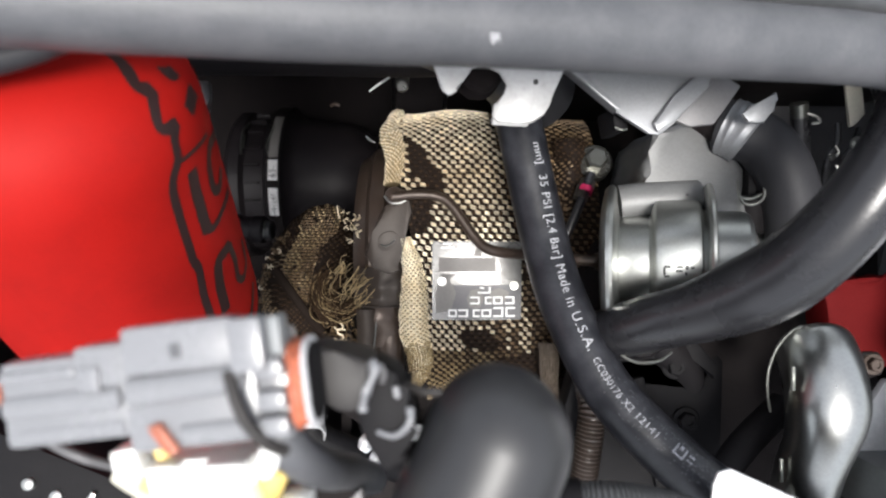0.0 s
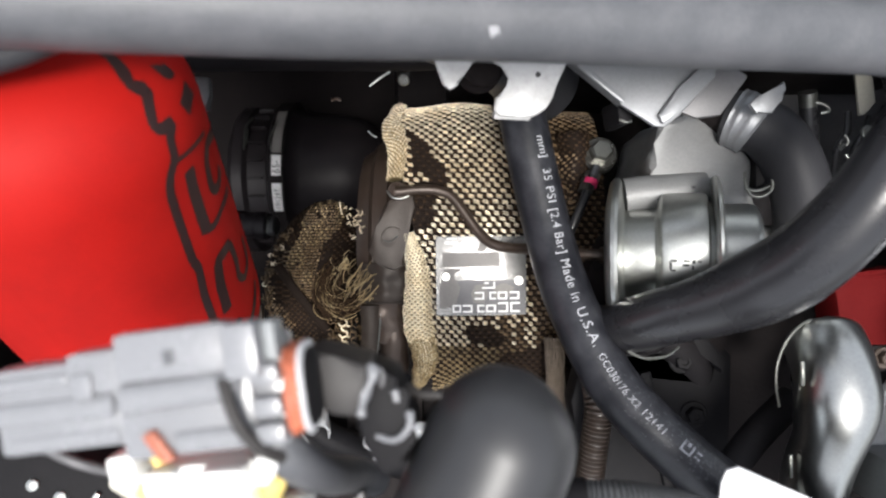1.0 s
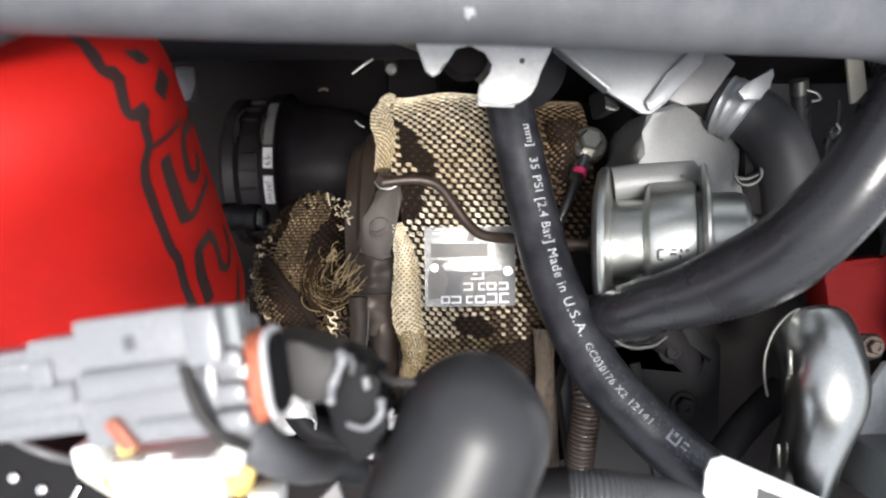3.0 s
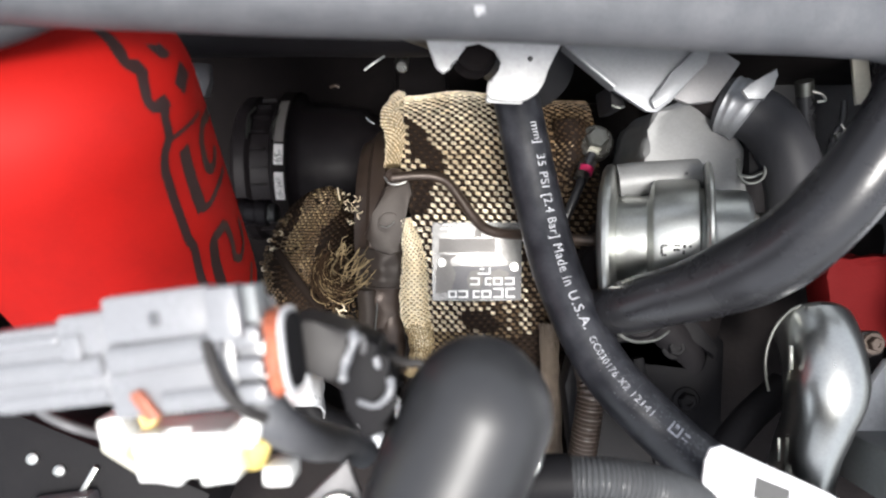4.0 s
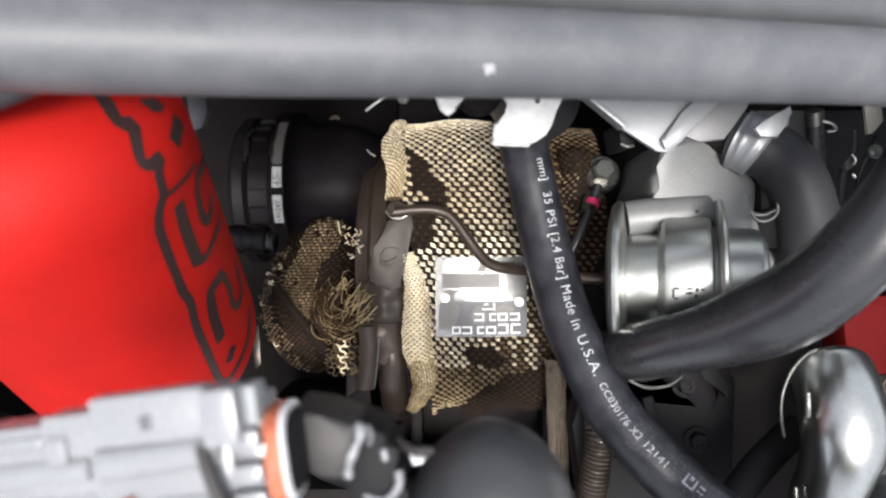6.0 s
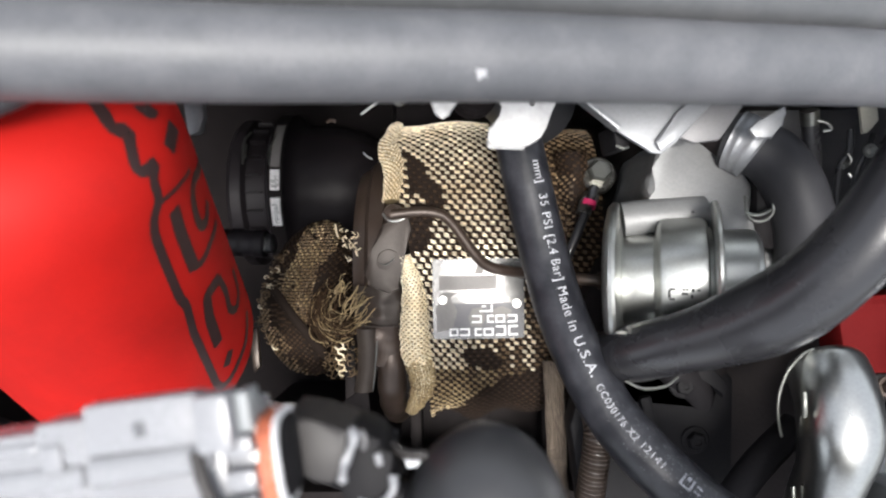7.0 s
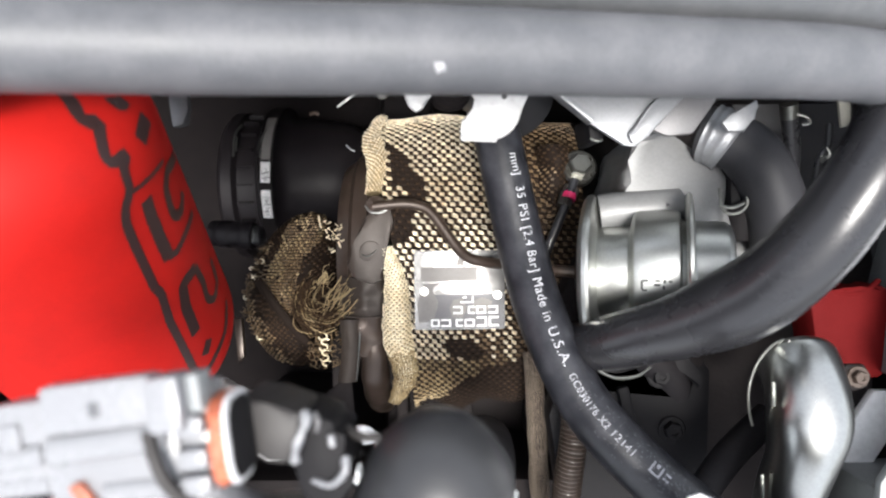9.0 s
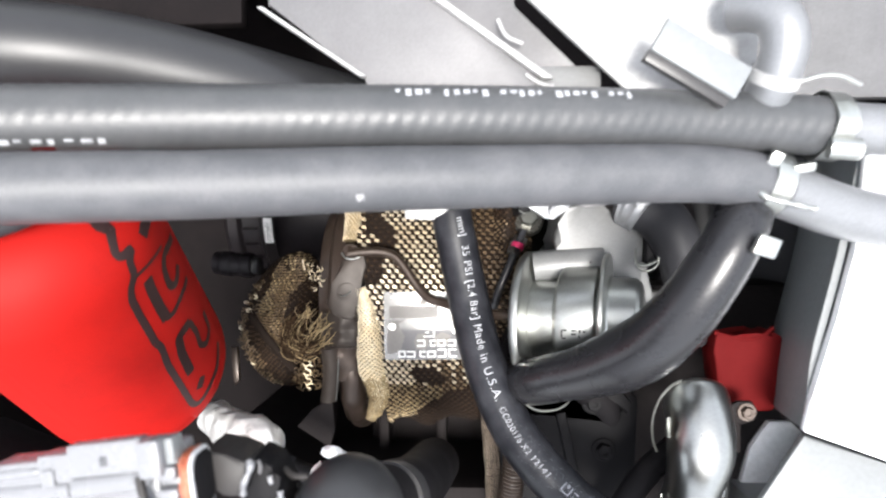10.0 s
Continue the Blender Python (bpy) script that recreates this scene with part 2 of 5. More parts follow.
def sweep(line, r, seg=24, wall=0.0, flat=1.0, into=None):
    """A tube round a line; r is a radius or a function of the mm along it and the turn. wall: an open tube of that thickness."""
    bm = into or bmesh.new()
    f = r if callable(r) else (lambda s, a: r)

    def skin(off):
        rings = []
        for k in range(line.n + 1):
            s = line.length * k / line.n
            t, u = line.t[k], line.u[k]
            w = t.cross(u)
            rings.append([bm.verts.new(line.c[k] + (u * math.cos(a) * flat + w * math.sin(a)) * (f(s, a) - off))
                          for a in (2 * math.pi * i / seg for i in range(seg))])
        for a, b in zip(rings, rings[1:]):
            for i in range(seg):
                bm.faces.new((a[i], a[(i + 1) % seg], b[(i + 1) % seg], b[i]))
        return rings

    outer = skin(0)
    if wall:
        inner = skin(wall)
        for a, b in ((outer[0], inner[0]), (outer[-1], inner[-1])):
            for i in range(seg):
                bm.faces.new((a[i], a[(i + 1) % seg], b[(i + 1) % seg], b[i]))
    else:
        bm.faces.new(outer[0])
        bm.faces.new(outer[-1])
    return bm


def tube(pts, r, seg=24, n=60, **k):
    return sweep(Line(pts, n), r, seg, **k)


def lathe(profile, origin, axis, seg=48):
    """A body of revolution: profile of (mm along the axis, radius)."""
    bm = bmesh.new()
    z = Vector(axis).normalized()
    x = z.orthogonal().normalized()
    y = z.cross(x)
    o = Vector(origin)
    rings = []
    for a, r in profile:
        if r < 1e-6:
            rings.append([bm.verts.new(o + z * a)])
        else:
            rings.append([bm.verts.new(o + z * a + (x * math.cos(t) + y * math.sin(t)) * r) for t in (2 * math.pi * i / seg for i in range(seg))])
    for a, b in zip(rings, rings[1:]):
        for i in range(seg):
            q = [a[i % len(a)], a[(i + 1) % len(a)], b[(i + 1) % len(b)], b[i % len(b)]]
            q = list(dict.fromkeys(q))
            if len(q) > 2:
                bm.faces.new(q)
    for ring in (rings[0], rings[-1]):
        if len(ring) > 2:
            bm.faces.new(ring)
    return bm


def slab(poly, z0, z1, bevel=0.6, m=None):
    """A plate of that outline (x, y), from z0 to z1, with its edges rounded."""
    bm = bmesh.new()
    lo = [bm.verts.new((x, y, z0)) for x, y in poly]
    hi = [bm.verts.new((x, y, z1)) for x, y in poly]
    bm.faces.new(lo)
    bm.faces.new(hi)
    for i in range(len(poly)):
        j = (i + 1) % len(poly)
        bm.faces.new((lo[i], lo[j], hi[j], hi[i]))
    if bevel:
        bmesh.ops.bevel(bm, geom=list(bm.edges), offset=bevel, segments=2, affect="EDGES", profile=0.6, clamp_overlap=True)
    if m is not None:
        bmesh.ops.transform(bm, matrix=m, verts=bm.verts)
    return bm


def block(centre, size, bevel=1.0, turn=(0, 0, 0)):
    """A box with rounded edges."""
    x, y, z = (s / 2 for s in size)
    m = Matrix.Translation(centre) @ Euler([radians(a) for a in turn]).to_matrix().to_4x4()
    return slab([(-x, -y), (x, -y), (x, y), (-x, y)], -z, z, bevel, m)


def rough_up(bm, size, wave):
    """Push the points of a mesh about by a smooth noise."""
    for v in bm.verts:
        v.co += noise.noise_vector(v.co / wave) * size
    return bm


def sheet(surface, nu, nv):
    """A skin over surface(a, b), with a and b from 0 to 1."""
    bm = bmesh.new()
    g = [[bm.verts.new(surface(i / nu, j / nv)) for j in range(nv + 1)] for i in range(nu + 1)]
    for i in range(nu):
        for j in range(nv):
            bm.faces.new((g[i][j], g[i + 1][j], g[i + 1][j + 1], g[i][j + 1]))
    return bm


def yarns(surface, nu, nv, height, which, fill=1.02, seed=1, torn=0.0, side=-1, where=None, wide=1.0, strands=1, lean=0.0):
    """The yarns of a plain weave that come to the top, as small pillows on surface(a, b): which 0 is one set, 1 the other.
    wide stretches a pillow along its yarn; strands is the number of threads that lie side by side in it; lean slants it."""
    rng = random.Random(seed)
    bm = bmesh.new()
    for i in range(nu):
        for j in range(nv):
            if (i + j) % 2 != which or rng.random() < torn:
                continue
            a0, b0 = (i + 0.5) / nu, (j + 0.5) / nv
            a0 += rng.uniform(-0.09, 0.09) / nu
            b0 += rng.uniform(-0.07, 0.07) / nv
            p = surface(a0, b0)
            if where and not where(p):
                continue
            du = (surface(a0 + 0.5 / nu, b0) - p)
            dv = (surface(a0, b0 + 0.5 / nv) - p)
            nrm = du.cross(dv).normalized() * side
            lu, lv = (fill * wide, fill) if which == 0 else (fill * 1.12, fill * 0.8)
            lu *= rng.uniform(0.88, 1.08)
            du = du + dv * (lean + rng.uniform(-0.1, 0.1))
            for k in range(strands):
                mid = (2 * k + 1) / strands - 1
                half = lv / strands * (1.0 if strands == 1 else 0.98)
                h = height * rng.uniform(0.75, 1.2)
                c = p + dv * mid * lv + du * rng.uniform(-0.08, 0.08)
                rim = [bm.verts.new(c + du * x * lu + dv * y * half - nrm * 0.25) for x, y in ((-1, -0.75), (-0.82, -1), (0.82, -1), (1, -0.75), (1, 0.75), (0.82, 1), (-0.82, 1), (-1, 0.75))]
                top = [bm.verts.new(c + du * x * lu + dv * y * half + nrm * h) for x, y in ((-0.68, -0.46), (0.68, -0.46), (0.68, 0.46), (-0.68, 0.46))]
                bm.faces.new(top)
                for q in range(4):
                    bm.faces.new((rim[2 * q], rim[2 * q + 1], top[q]))
                    bm.faces.new((rim[2 * q + 1], rim[(2 * q + 2) % 8], top[(q + 1) % 4], top[q]))
    return bm
def inside(p, poly):
    """Whether a point lies within an outline in plan."""
    hit = False
    for (x0, y0), (x1, y1) in zip(poly, poly[1:] + poly[:1]):
        if (y0 > p.y) != (y1 > p.y) and p.x < x0 + (p.y - y0) / (y1 - y0) * (x1 - x0):
            hit = not hit
    return hit


def letters(text, size, place, name, mat, parent, label="", spacing=1.0, lift=0.15):
    """Printed letters laid on a surface: place(x, y) gives the point for a place in the line of writing, in mm."""
    cu = bpy.data.curves.new("writing", "FONT")
    cu.body, cu.size, cu.space_character = text, size, spacing
    tmp = bpy.data.objects.new("writing", cu)
    scene.collection.objects.link(tmp)
    bpy.context.view_layer.update()
    me = bpy.data.meshes.new_from_object(tmp)
    bm = bmesh.new()
    bm.from_mesh(me)
    bpy.data.objects.remove(tmp)
    bpy.data.meshes.remove(me)
    bpy.data.curves.remove(cu)
    bmesh.ops.subdivide_edges(bm, edges=[e for e in bm.edges if e.calc_length() > size * 0.3], cuts=1)
    for v in bm.verts:
        v.co = place(v.co.x, v.co.y)
    return part(name, bm, mat, parent, label)


def bolt(name, at, r, h, label, mat):
    """A hexagon bolt head on its washer."""
    a = Vector((0, 0, 1))
    e = thing(name, at, label, "bolt", "bolts")
    part("washer", lathe([(0, 0), (0, r * 1.45), (0.8, r * 1.5), (1.2, r * 1.4), (1.2, 0)], at, a, 32), mat, e)
    part("bolt_head", lathe([(1.0, 0), (1.0, r), (h * 0.85, r), (h, r * 0.86), (h, r * 0.45), (h - 0.5, r * 0.4), (h - 0.5, 0)], at, a, 6), mat, e, sharp=20)
    return e


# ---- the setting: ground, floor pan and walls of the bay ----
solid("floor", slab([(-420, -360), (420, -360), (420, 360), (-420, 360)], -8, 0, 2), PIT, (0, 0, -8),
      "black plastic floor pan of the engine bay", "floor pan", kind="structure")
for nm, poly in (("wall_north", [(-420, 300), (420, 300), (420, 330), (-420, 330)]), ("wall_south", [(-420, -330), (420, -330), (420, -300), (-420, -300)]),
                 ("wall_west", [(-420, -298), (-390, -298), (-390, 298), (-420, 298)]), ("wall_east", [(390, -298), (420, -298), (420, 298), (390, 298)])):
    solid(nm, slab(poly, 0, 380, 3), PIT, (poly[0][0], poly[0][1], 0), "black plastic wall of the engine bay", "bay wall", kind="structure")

# mostly out of view; added to keep light off the deep parts
solid("shade_panel", slab([(-388, 122), (-52, 122), (-52, 296), (-388, 296)], 372, 380, 2), PIT, (-220, 200, 372), "added black panel that shades the rear of the bay", "panel", kind="structure")

# added wall behind the hoses; its grey carries the haze
solid("backing_wall", slab([(132, -40), (386, -40), (386, 84), (132, 84)], 236, 246, 3), GREY_BLACK, (250, 20, 236), "added backing wall beside the engine, greyed for haze", "bay wall", kind="structure")
solid("inner_panel_side", slab([(152, 87), (388, 87), (388, 296), (152, 296)], 372, 380, 2), GREY_BLACK, (270, 190, 372), "dark grey plastic inner panel at the side of the bay", "panel", kind="structure")

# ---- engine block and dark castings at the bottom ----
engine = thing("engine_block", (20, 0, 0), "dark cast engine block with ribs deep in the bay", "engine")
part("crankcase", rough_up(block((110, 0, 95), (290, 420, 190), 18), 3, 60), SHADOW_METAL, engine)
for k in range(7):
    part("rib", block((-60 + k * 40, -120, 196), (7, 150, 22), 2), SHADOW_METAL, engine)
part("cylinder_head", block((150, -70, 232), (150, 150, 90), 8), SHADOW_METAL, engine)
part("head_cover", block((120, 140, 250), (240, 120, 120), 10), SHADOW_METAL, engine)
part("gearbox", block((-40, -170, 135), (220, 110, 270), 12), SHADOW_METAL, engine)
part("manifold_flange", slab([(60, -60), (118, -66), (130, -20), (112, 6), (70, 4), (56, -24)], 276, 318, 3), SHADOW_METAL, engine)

# ---- turbocharger in its woven heat blanket ----
turbo = thing("turbocharger", (25, 0, 190), "turbocharger wrapped in a gold-brown woven heat blanket", "turbocharger")


def barrel(a, b):
    """Main blanket: a runs along the shaft, b round it over the top."""
    ang = radians(100 - 200 * b)
    lump = noise.noise(Vector((a * 3.1, b * 4.3, 1.7)))
    dent = math.exp(-((a - 0.14) / 0.13) ** 2 - ((b - 0.33) / 0.07) ** 2)
    ry, rz = 74 + 2.5 * lump - 5 * a * a, 50 + 3.0 * lump - 4 * dent - 3 * abs(a - 0.4)
    y = -1 + ry * math.sin(ang) - 8 * max(0.0, (b - 0.72) / 0.28) ** 1.3 * (0.8 + 0.9 * noise.noise(Vector((a * 5.5, 0.3, 9.1))))
    left = float(np.interp(-y, (-63, -45, -28, -9, 12, 33, 54, 67), (-22.5, -21.5, -19.5, -15.5, -12, -9.5, -8.5, -8)))
    return Vector((left + a * (74 - left), y, 256 + rz * math.cos(ang)))


part("blanket_backing", sheet(barrel, 30, 60), CLOTH_DARK, turbo, "dark brown backing of the woven blanket")
# outlines within which the yarns are dark brown
DARK_AREAS = ([(9, -40), (16, -38), (23, -41), (28, -47), (22, -50), (14, -48), (8, -45)], [(-7, -77), (9, -71), (17, -62), (31, -53), (80, -40), (80, -130), (-8, -130)], [(-19, 57), (-13, 52), (-6, 43), (0, 35), (2, 23), (-16, 21), (-17, 40)], [(-18, 22), (-4, 22), (-9, 8), (-19, 7)])
GLEAM = [(-17, 33), (-8, 34.5), (-9, 30), (-14, 26), (-18, 28)]  # a few bright yarns left in the dark area
# far yarns take the hose's shade as a darker yarn colour
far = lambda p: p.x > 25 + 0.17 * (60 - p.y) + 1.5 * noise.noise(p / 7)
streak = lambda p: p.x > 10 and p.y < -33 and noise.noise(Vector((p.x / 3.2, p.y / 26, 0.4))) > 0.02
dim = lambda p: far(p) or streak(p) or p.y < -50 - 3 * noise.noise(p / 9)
in_dark_area = lambda p: any(inside(p, q) for q in DARK_AREAS) and not inside(p, GLEAM)
w = part("blanket_warp", yarns(barrel, 42, 92, 0.85, 0, 0.72, wide=1.75, strands=2, lean=0.2, where=lambda p: not in_dark_area(p) and not dim(p)), YARN, turbo, "shiny gold woven yarns")
tagged(part("dim_yarn", yarns(barrel, 42, 92, 0.6, 0, 0.7, wide=1.7, strands=2, lean=0.2, where=lambda p: dim(p) and not far(p) and not streak(p) and not in_dark_area(p)), YARN_MID, turbo, "duller woven yarns along the lower edge"), kind="stuff")
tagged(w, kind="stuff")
tagged(part("shaded_yarn", yarns(barrel, 42, 92, 0.6, 0, 0.68, wide=1.65, strands=2, lean=0.2, where=lambda p: (far(p) or streak(p)) and not in_dark_area(p)), YARN_BROWN, turbo, "yarns coloured darker for the hose's shade and in the streaks"), kind="stuff")
w = part("dark_area_yarn", yarns(barrel, 42, 92, 0.6, 0, 0.8, wide=1.3, where=in_dark_area), CLOTH_DARK, turbo, "dark patches of the weave")
tagged(w, kind="stuff")
# same fibre turned from the light; its darkness is put into the colour
w = part("blanket_weft", yarns(barrel, 42, 92, 0.15, 1, 0.72), YARN_DARK, turbo, "cross yarns coloured dark where the fibre turns from the light")
tagged(w, kind="stuff")


def hem_line(b0, b1, dx, lift):
    pts = [barrel(0.0, b0 + (b1 - b0) * i / 8) for i in range(9)]
    return [p + Vector((dx + 1.5 * math.sin(i * 1.3) + 0.3 * min(0, p.y + 54), 0, lift)) for i, p in enumerate(pts)]


for b0, b1, wd in ((0.10, 0.375, 5.2), (0.475, 0.86, 5.7)):
    ln = Line(hem_line(b0, b1, -3, 0), 40)
    fat = lambda s, a, ln=ln, wd=wd, b0=b0: wd * ((0.8 + 0.25 * math.sin(s / ln.length * 3.1) if b0 < 0.3 else 0.3 + 0.88 * math.sin(math.pi * (0.02 + 0.93 * (s / ln.length) ** 0.9))) + 0.05 * math.sin(s * 0.7))
    hem = part("hem", sweep(ln, lambda s, a, fat=fat: fat(s, a) - 0.5, 20, flat=0.55), YARN_MID if b0 < 0.3 else YARN_PALE, turbo, "pale gold rolled hem of the blanket")

    def hem_skin(a, b, ln=ln, fat=fat):
        turn = -1.75 + 3.5 * a
        s = b * ln.length
        k = min(int(b * ln.n), ln.n)
        w2 = ln.t[k].cross(ln.u[k])
        return ln.at(s, 0, 0) + (ln.u[k] * math.cos(turn) * 0.55 + w2 * math.sin(turn)) * fat(s, turn)

    clean = lambda p: p.y > -46 + 6 * noise.noise(p / 5)
    for which, h, mt, where in ((0, 0.6, YARN if b0 < 0.3 else YARN_PALE, clean), (0, 0.6, YARN_MID, lambda p: not clean(p)), (1, 0.25, YARN_MID, None)):
        y = part("hem_yarn", yarns(hem_skin, 15, int(ln.length / 1.25), h, which, (0.8 if b0 < 0.3 else 0.92) if which == 0 else 0.8, side=1, where=where), mt, hem)
        tagged(y, kind="stuff")

# the wrap of the exhaust elbow beside it
WX, WY, WRX, WRY = -70, -17, 26, 41


def elbow_wrap(a, b):
    t, q = 2 * math.pi * a, 0.02 + 0.97 * b
    x, y = WX + WRX * q * math.cos(t), WY + WRY * q * math.sin(t)
    lump = noise.noise(Vector((x / 13, y / 13, 2.2)))
    seam = math.exp(-((y - WY + 0.95 * (x - WX) + 8) / 4) ** 2)
    x += 0.2 * max(0.0, y - WY)
    return Vector((x + 1.2 * lump, y, 258 + 38 * math.sqrt(1 - q * q * 0.985) + 4 * lump - 3 * seam))


def wrap_cloth(a, b):
    """The same wrap laid out straight, for the run of its yarns."""
    x, y = WX - WRX + 2 * WRX * a, WY + WRY - 2 * WRY * b
    q2 = min(0.985, ((x - WX) / WRX) ** 2 + ((y - WY) / WRY) ** 2)
    lump = noise.noise(Vector((x / 13, y / 13, 2.2)))
    seam = math.exp(-((y - WY + 0.95 * (x - WX) + 8) / 4) ** 2)
    x += 0.2 * max(0.0, y - WY)
    return Vector((x + 1.2 * lump, y, 258.3 + 38 * math.sqrt(1 - q2) + 4 * lump - 3 * seam))


RIBBON = [(-71, 20), (-61, 24), (-50, 20), (-53, 8), (-61, -2), (-62, -16), (-65, -26), (-67, -31), (-70.5, -27), (-75.5, -19), (-80, -13), (-77, -3), (-71.5, 5)]
SIDE = [(-79, -13), (-88, -8), (-82, 1), (-76, -2)]
FLAP = [(-86, -14), (-79, -14), (-71, -27), (-84, -28)]
FRINGE = [(-58, -30), (-43, -28), (-43, -50), (-50, -56), (-57, -48)]
on_wrap = lambda p: ((p.x - 0.2 * max(0.0, p.y - WY) - WX) / WRX) ** 2 + ((p.y - WY) / WRY) ** 2 < 0.97
wrap = part("elbow_wrap", sheet(elbow_wrap, 48, 20), CLOTH_DARK, turbo, "bronze woven wrap with frayed ends")


def wrap_yarns(nu, nv, h, which, mt, where, **k):
    tagged(part("wrap_yarn", yarns(wrap_cloth, nu, nv, h, which, where=lambda p: on_wrap(p) and where(p), **k), mt, wrap), kind="stuff")


bright = lambda p: noise.noise(Vector((p.x / 6, p.y / 8, 1.3))) > -0.05
wrap_yarns(40, 54, 0.55, 0, YARN_MID, lambda p: inside(p, RIBBON) and bright(p), fill=0.82, wide=1.05, torn=0.03)
wrap_yarns(40, 54, 0.5, 0, YARN_BROWN, lambda p: inside(p, RIBBON) and not bright(p), fill=0.82, wide=1.05, torn=0.03)
wrap_yarns(40, 54, 0.25, 1, YARN_BROWN, lambda p: inside(p, RIBBON), fill=0.8)
wrap_yarns(15, 74, 0.35, 0, YARN_BROWN, lambda p: inside(p, SIDE), fill=0.72, wide=1.5, torn=0.08)
wrap_yarns(13, 62, 0.3, 0, YARN_DARK, lambda p: inside(p, FLAP), fill=0.7, wide=1.5, torn=0.2)
edge_weave = lambda p: not inside(p, FLAP) and p.y < -12 and p.x < -79 + 0.35 * max(0.0, -30 - p.y) + 2 * noise.noise(p / 4)
wrap_yarns(36, 58, 0.5, 0, YARN_BROWN, edge_weave, fill=0.82, wide=1.3, torn=0.12)
wrap_yarns(36, 58, 0.5, 0, YARN_BROWN, lambda p: inside(p, FRINGE) and noise.noise(p / 3) > -0.15, fill=0.8, torn=0.15)
wrap_yarns(36, 58, 0.35, 0, YARN_DARK, lambda p: not edge_weave(p) and not any(inside(p, q) for q in (RIBBON, SIDE, FLAP, FRINGE)), fill=0.8, torn=0.1)

rng = random.Random(5)


def thread(bm, pts, r, n=10):
    sweep(Line(pts, n), r, 5, into=bm)


# looped stitches along the outer edge
EDGE = Line([(-79, 7, 283), (-84, -1, 284), (-88, -9, 283), (-91.5, -19, 281), (-90, -29, 281), (-86, -37, 282), (-79, -45, 280), (-70, -52, 276)], 80)
for label, mt, seed, many in (("dull bronze looped stitches along the edge", YARN_BROWN, 1, 60), ("a few glinting stitches", YARN_PALE, 2, 13)):
    rng = random.Random(seed)
    loops = bmesh.new()
    for k in range(many):
        c = EDGE.at(EDGE.length * rng.random() * (0.8 if seed == 2 else 1), 0, 0) + Vector((rng.uniform(-1.6, 3.2), rng.uniform(-1, 1), rng.uniform(0, 3)))
        r, a0 = rng.uniform(0.7, 1.5), rng.uniform(0, 6.3)
        thread(loops, [c + Vector((r * math.cos(a0 + q), r * 0.8 * math.sin(a0 + q), 0.8 * math.sin(q))) for q in (0, 1.1, 2.2, 3.3, 4.2)], rng.uniform(0.2, 0.36))
    tagged(part("stitching", loops, mt, wrap, label), kind="stuff")

# loose bright stitches of the torn weave, above the tuft
rng = random.Random(8)
glints = bmesh.new()
thread(glints, [Vector((-50.5, 20.5, 298)), Vector((-50, 17.5, 298.6)), Vector((-49.4, 14.5, 298))], 0.42)
for k in range(26):
    u, v = rng.random(), rng.random()
    p = Vector((-49 + 9 * u + 2 * v, 20 - 17 * v - 3 * u, 297 + rng.uniform(-3, 3)))
    a, n = rng.choice((0.5, 2.1)) + rng.uniform(-0.3, 0.3), rng.uniform(0.5, 1.1)
    d = Vector((math.cos(a), math.sin(a), rng.uniform(-0.3, 0.3))) * n
    thread(glints, [p - d, p + Vector((0, 0, 0.4)), p + d], rng.uniform(0.25, 0.5), 4)
tagged(part("loose_stitch", glints, YARN, wrap, "glinting loose stitches of the torn weave"), kind="stuff")
part("fold", sheet(lambda a, b: Vector((-81 + 24 * a + (2 * b - 1) * 1.9, -9.5 - 35 * a ** 1.08 + (2 * b - 1) * 1.2, 297.5 + 3.0 * math.sin(math.pi * a) - 9 * a * a - 1.2 * (2 * b - 1) ** 2)), 24, 6), CLOTH_DARK, wrap, "dark strap folded across the wrap")

# the frayed brush: a bundle that curls round, straight bright ends, and a short upper tuft
rng = random.Random(11)
fray, under = bmesh.new(), bmesh.new()
for k in range(85):
    r0, a0, a1 = 3 + 8 * math.sqrt(rng.random()), rng.uniform(225, 330), rng.uniform(105, 195)
    z0, w = 297 + rng.uniform(-3, 3), rng.uniform(0.8, 1.4)
    c = Vector((-49.5 + rng.gauss(0, 2.6), -20 + rng.gauss(0, 3.4), 0))
    pts = [c + Vector((r0 * math.cos(radians(a0 + (a1 - a0) * u / 4)) + rng.uniform(-0.5, 0.5), w * r0 * math.sin(radians(a0 + (a1 - a0) * u / 4)) + rng.uniform(-0.5, 0.5), z0 - 0.25 * r0 + 2.5 * math.sin(u * 0.78))) for u in range(5)]
    thread(fray if k % 5 < 2 else under, pts, rng.uniform(0.14, 0.3), 12)
tagged(part("frayed_thread", fray, YARN_MID, wrap, "frayed gold threads curling round"), kind="stuff")
tagged(part("frayed_thread", under, YARN_DARK, wrap, "dark threads below them"), kind="stuff")
ends = bmesh.new()
for k in range(46):
    if k < 32:
        p, a, n = Vector((-45 + rng.uniform(-5, 5), -24 + rng.uniform(-4, 6), 298 + rng.uniform(-2, 2))), radians(rng.gauss(50, 20)), rng.uniform(5, 13)
    else:
        p, a, n = Vector((-49 + rng.uniform(-3, 4), -11 + rng.uniform(-3, 1), 298)), radians(rng.gauss(70, 22)), rng.uniform(4, 8)
    d = Vector((math.cos(a), math.sin(a), 0.12))
    bow = Vector((-math.sin(a), math.cos(a), 0)) * rng.uniform(-1.8, 1.8)
    thread(ends, [p, p + d * n * 0.4 + bow + Vector((0, 0, 1)), p + d * n * 0.75 + bow * 1.2, p + d * n], rng.uniform(0.1, 0.27), 9)
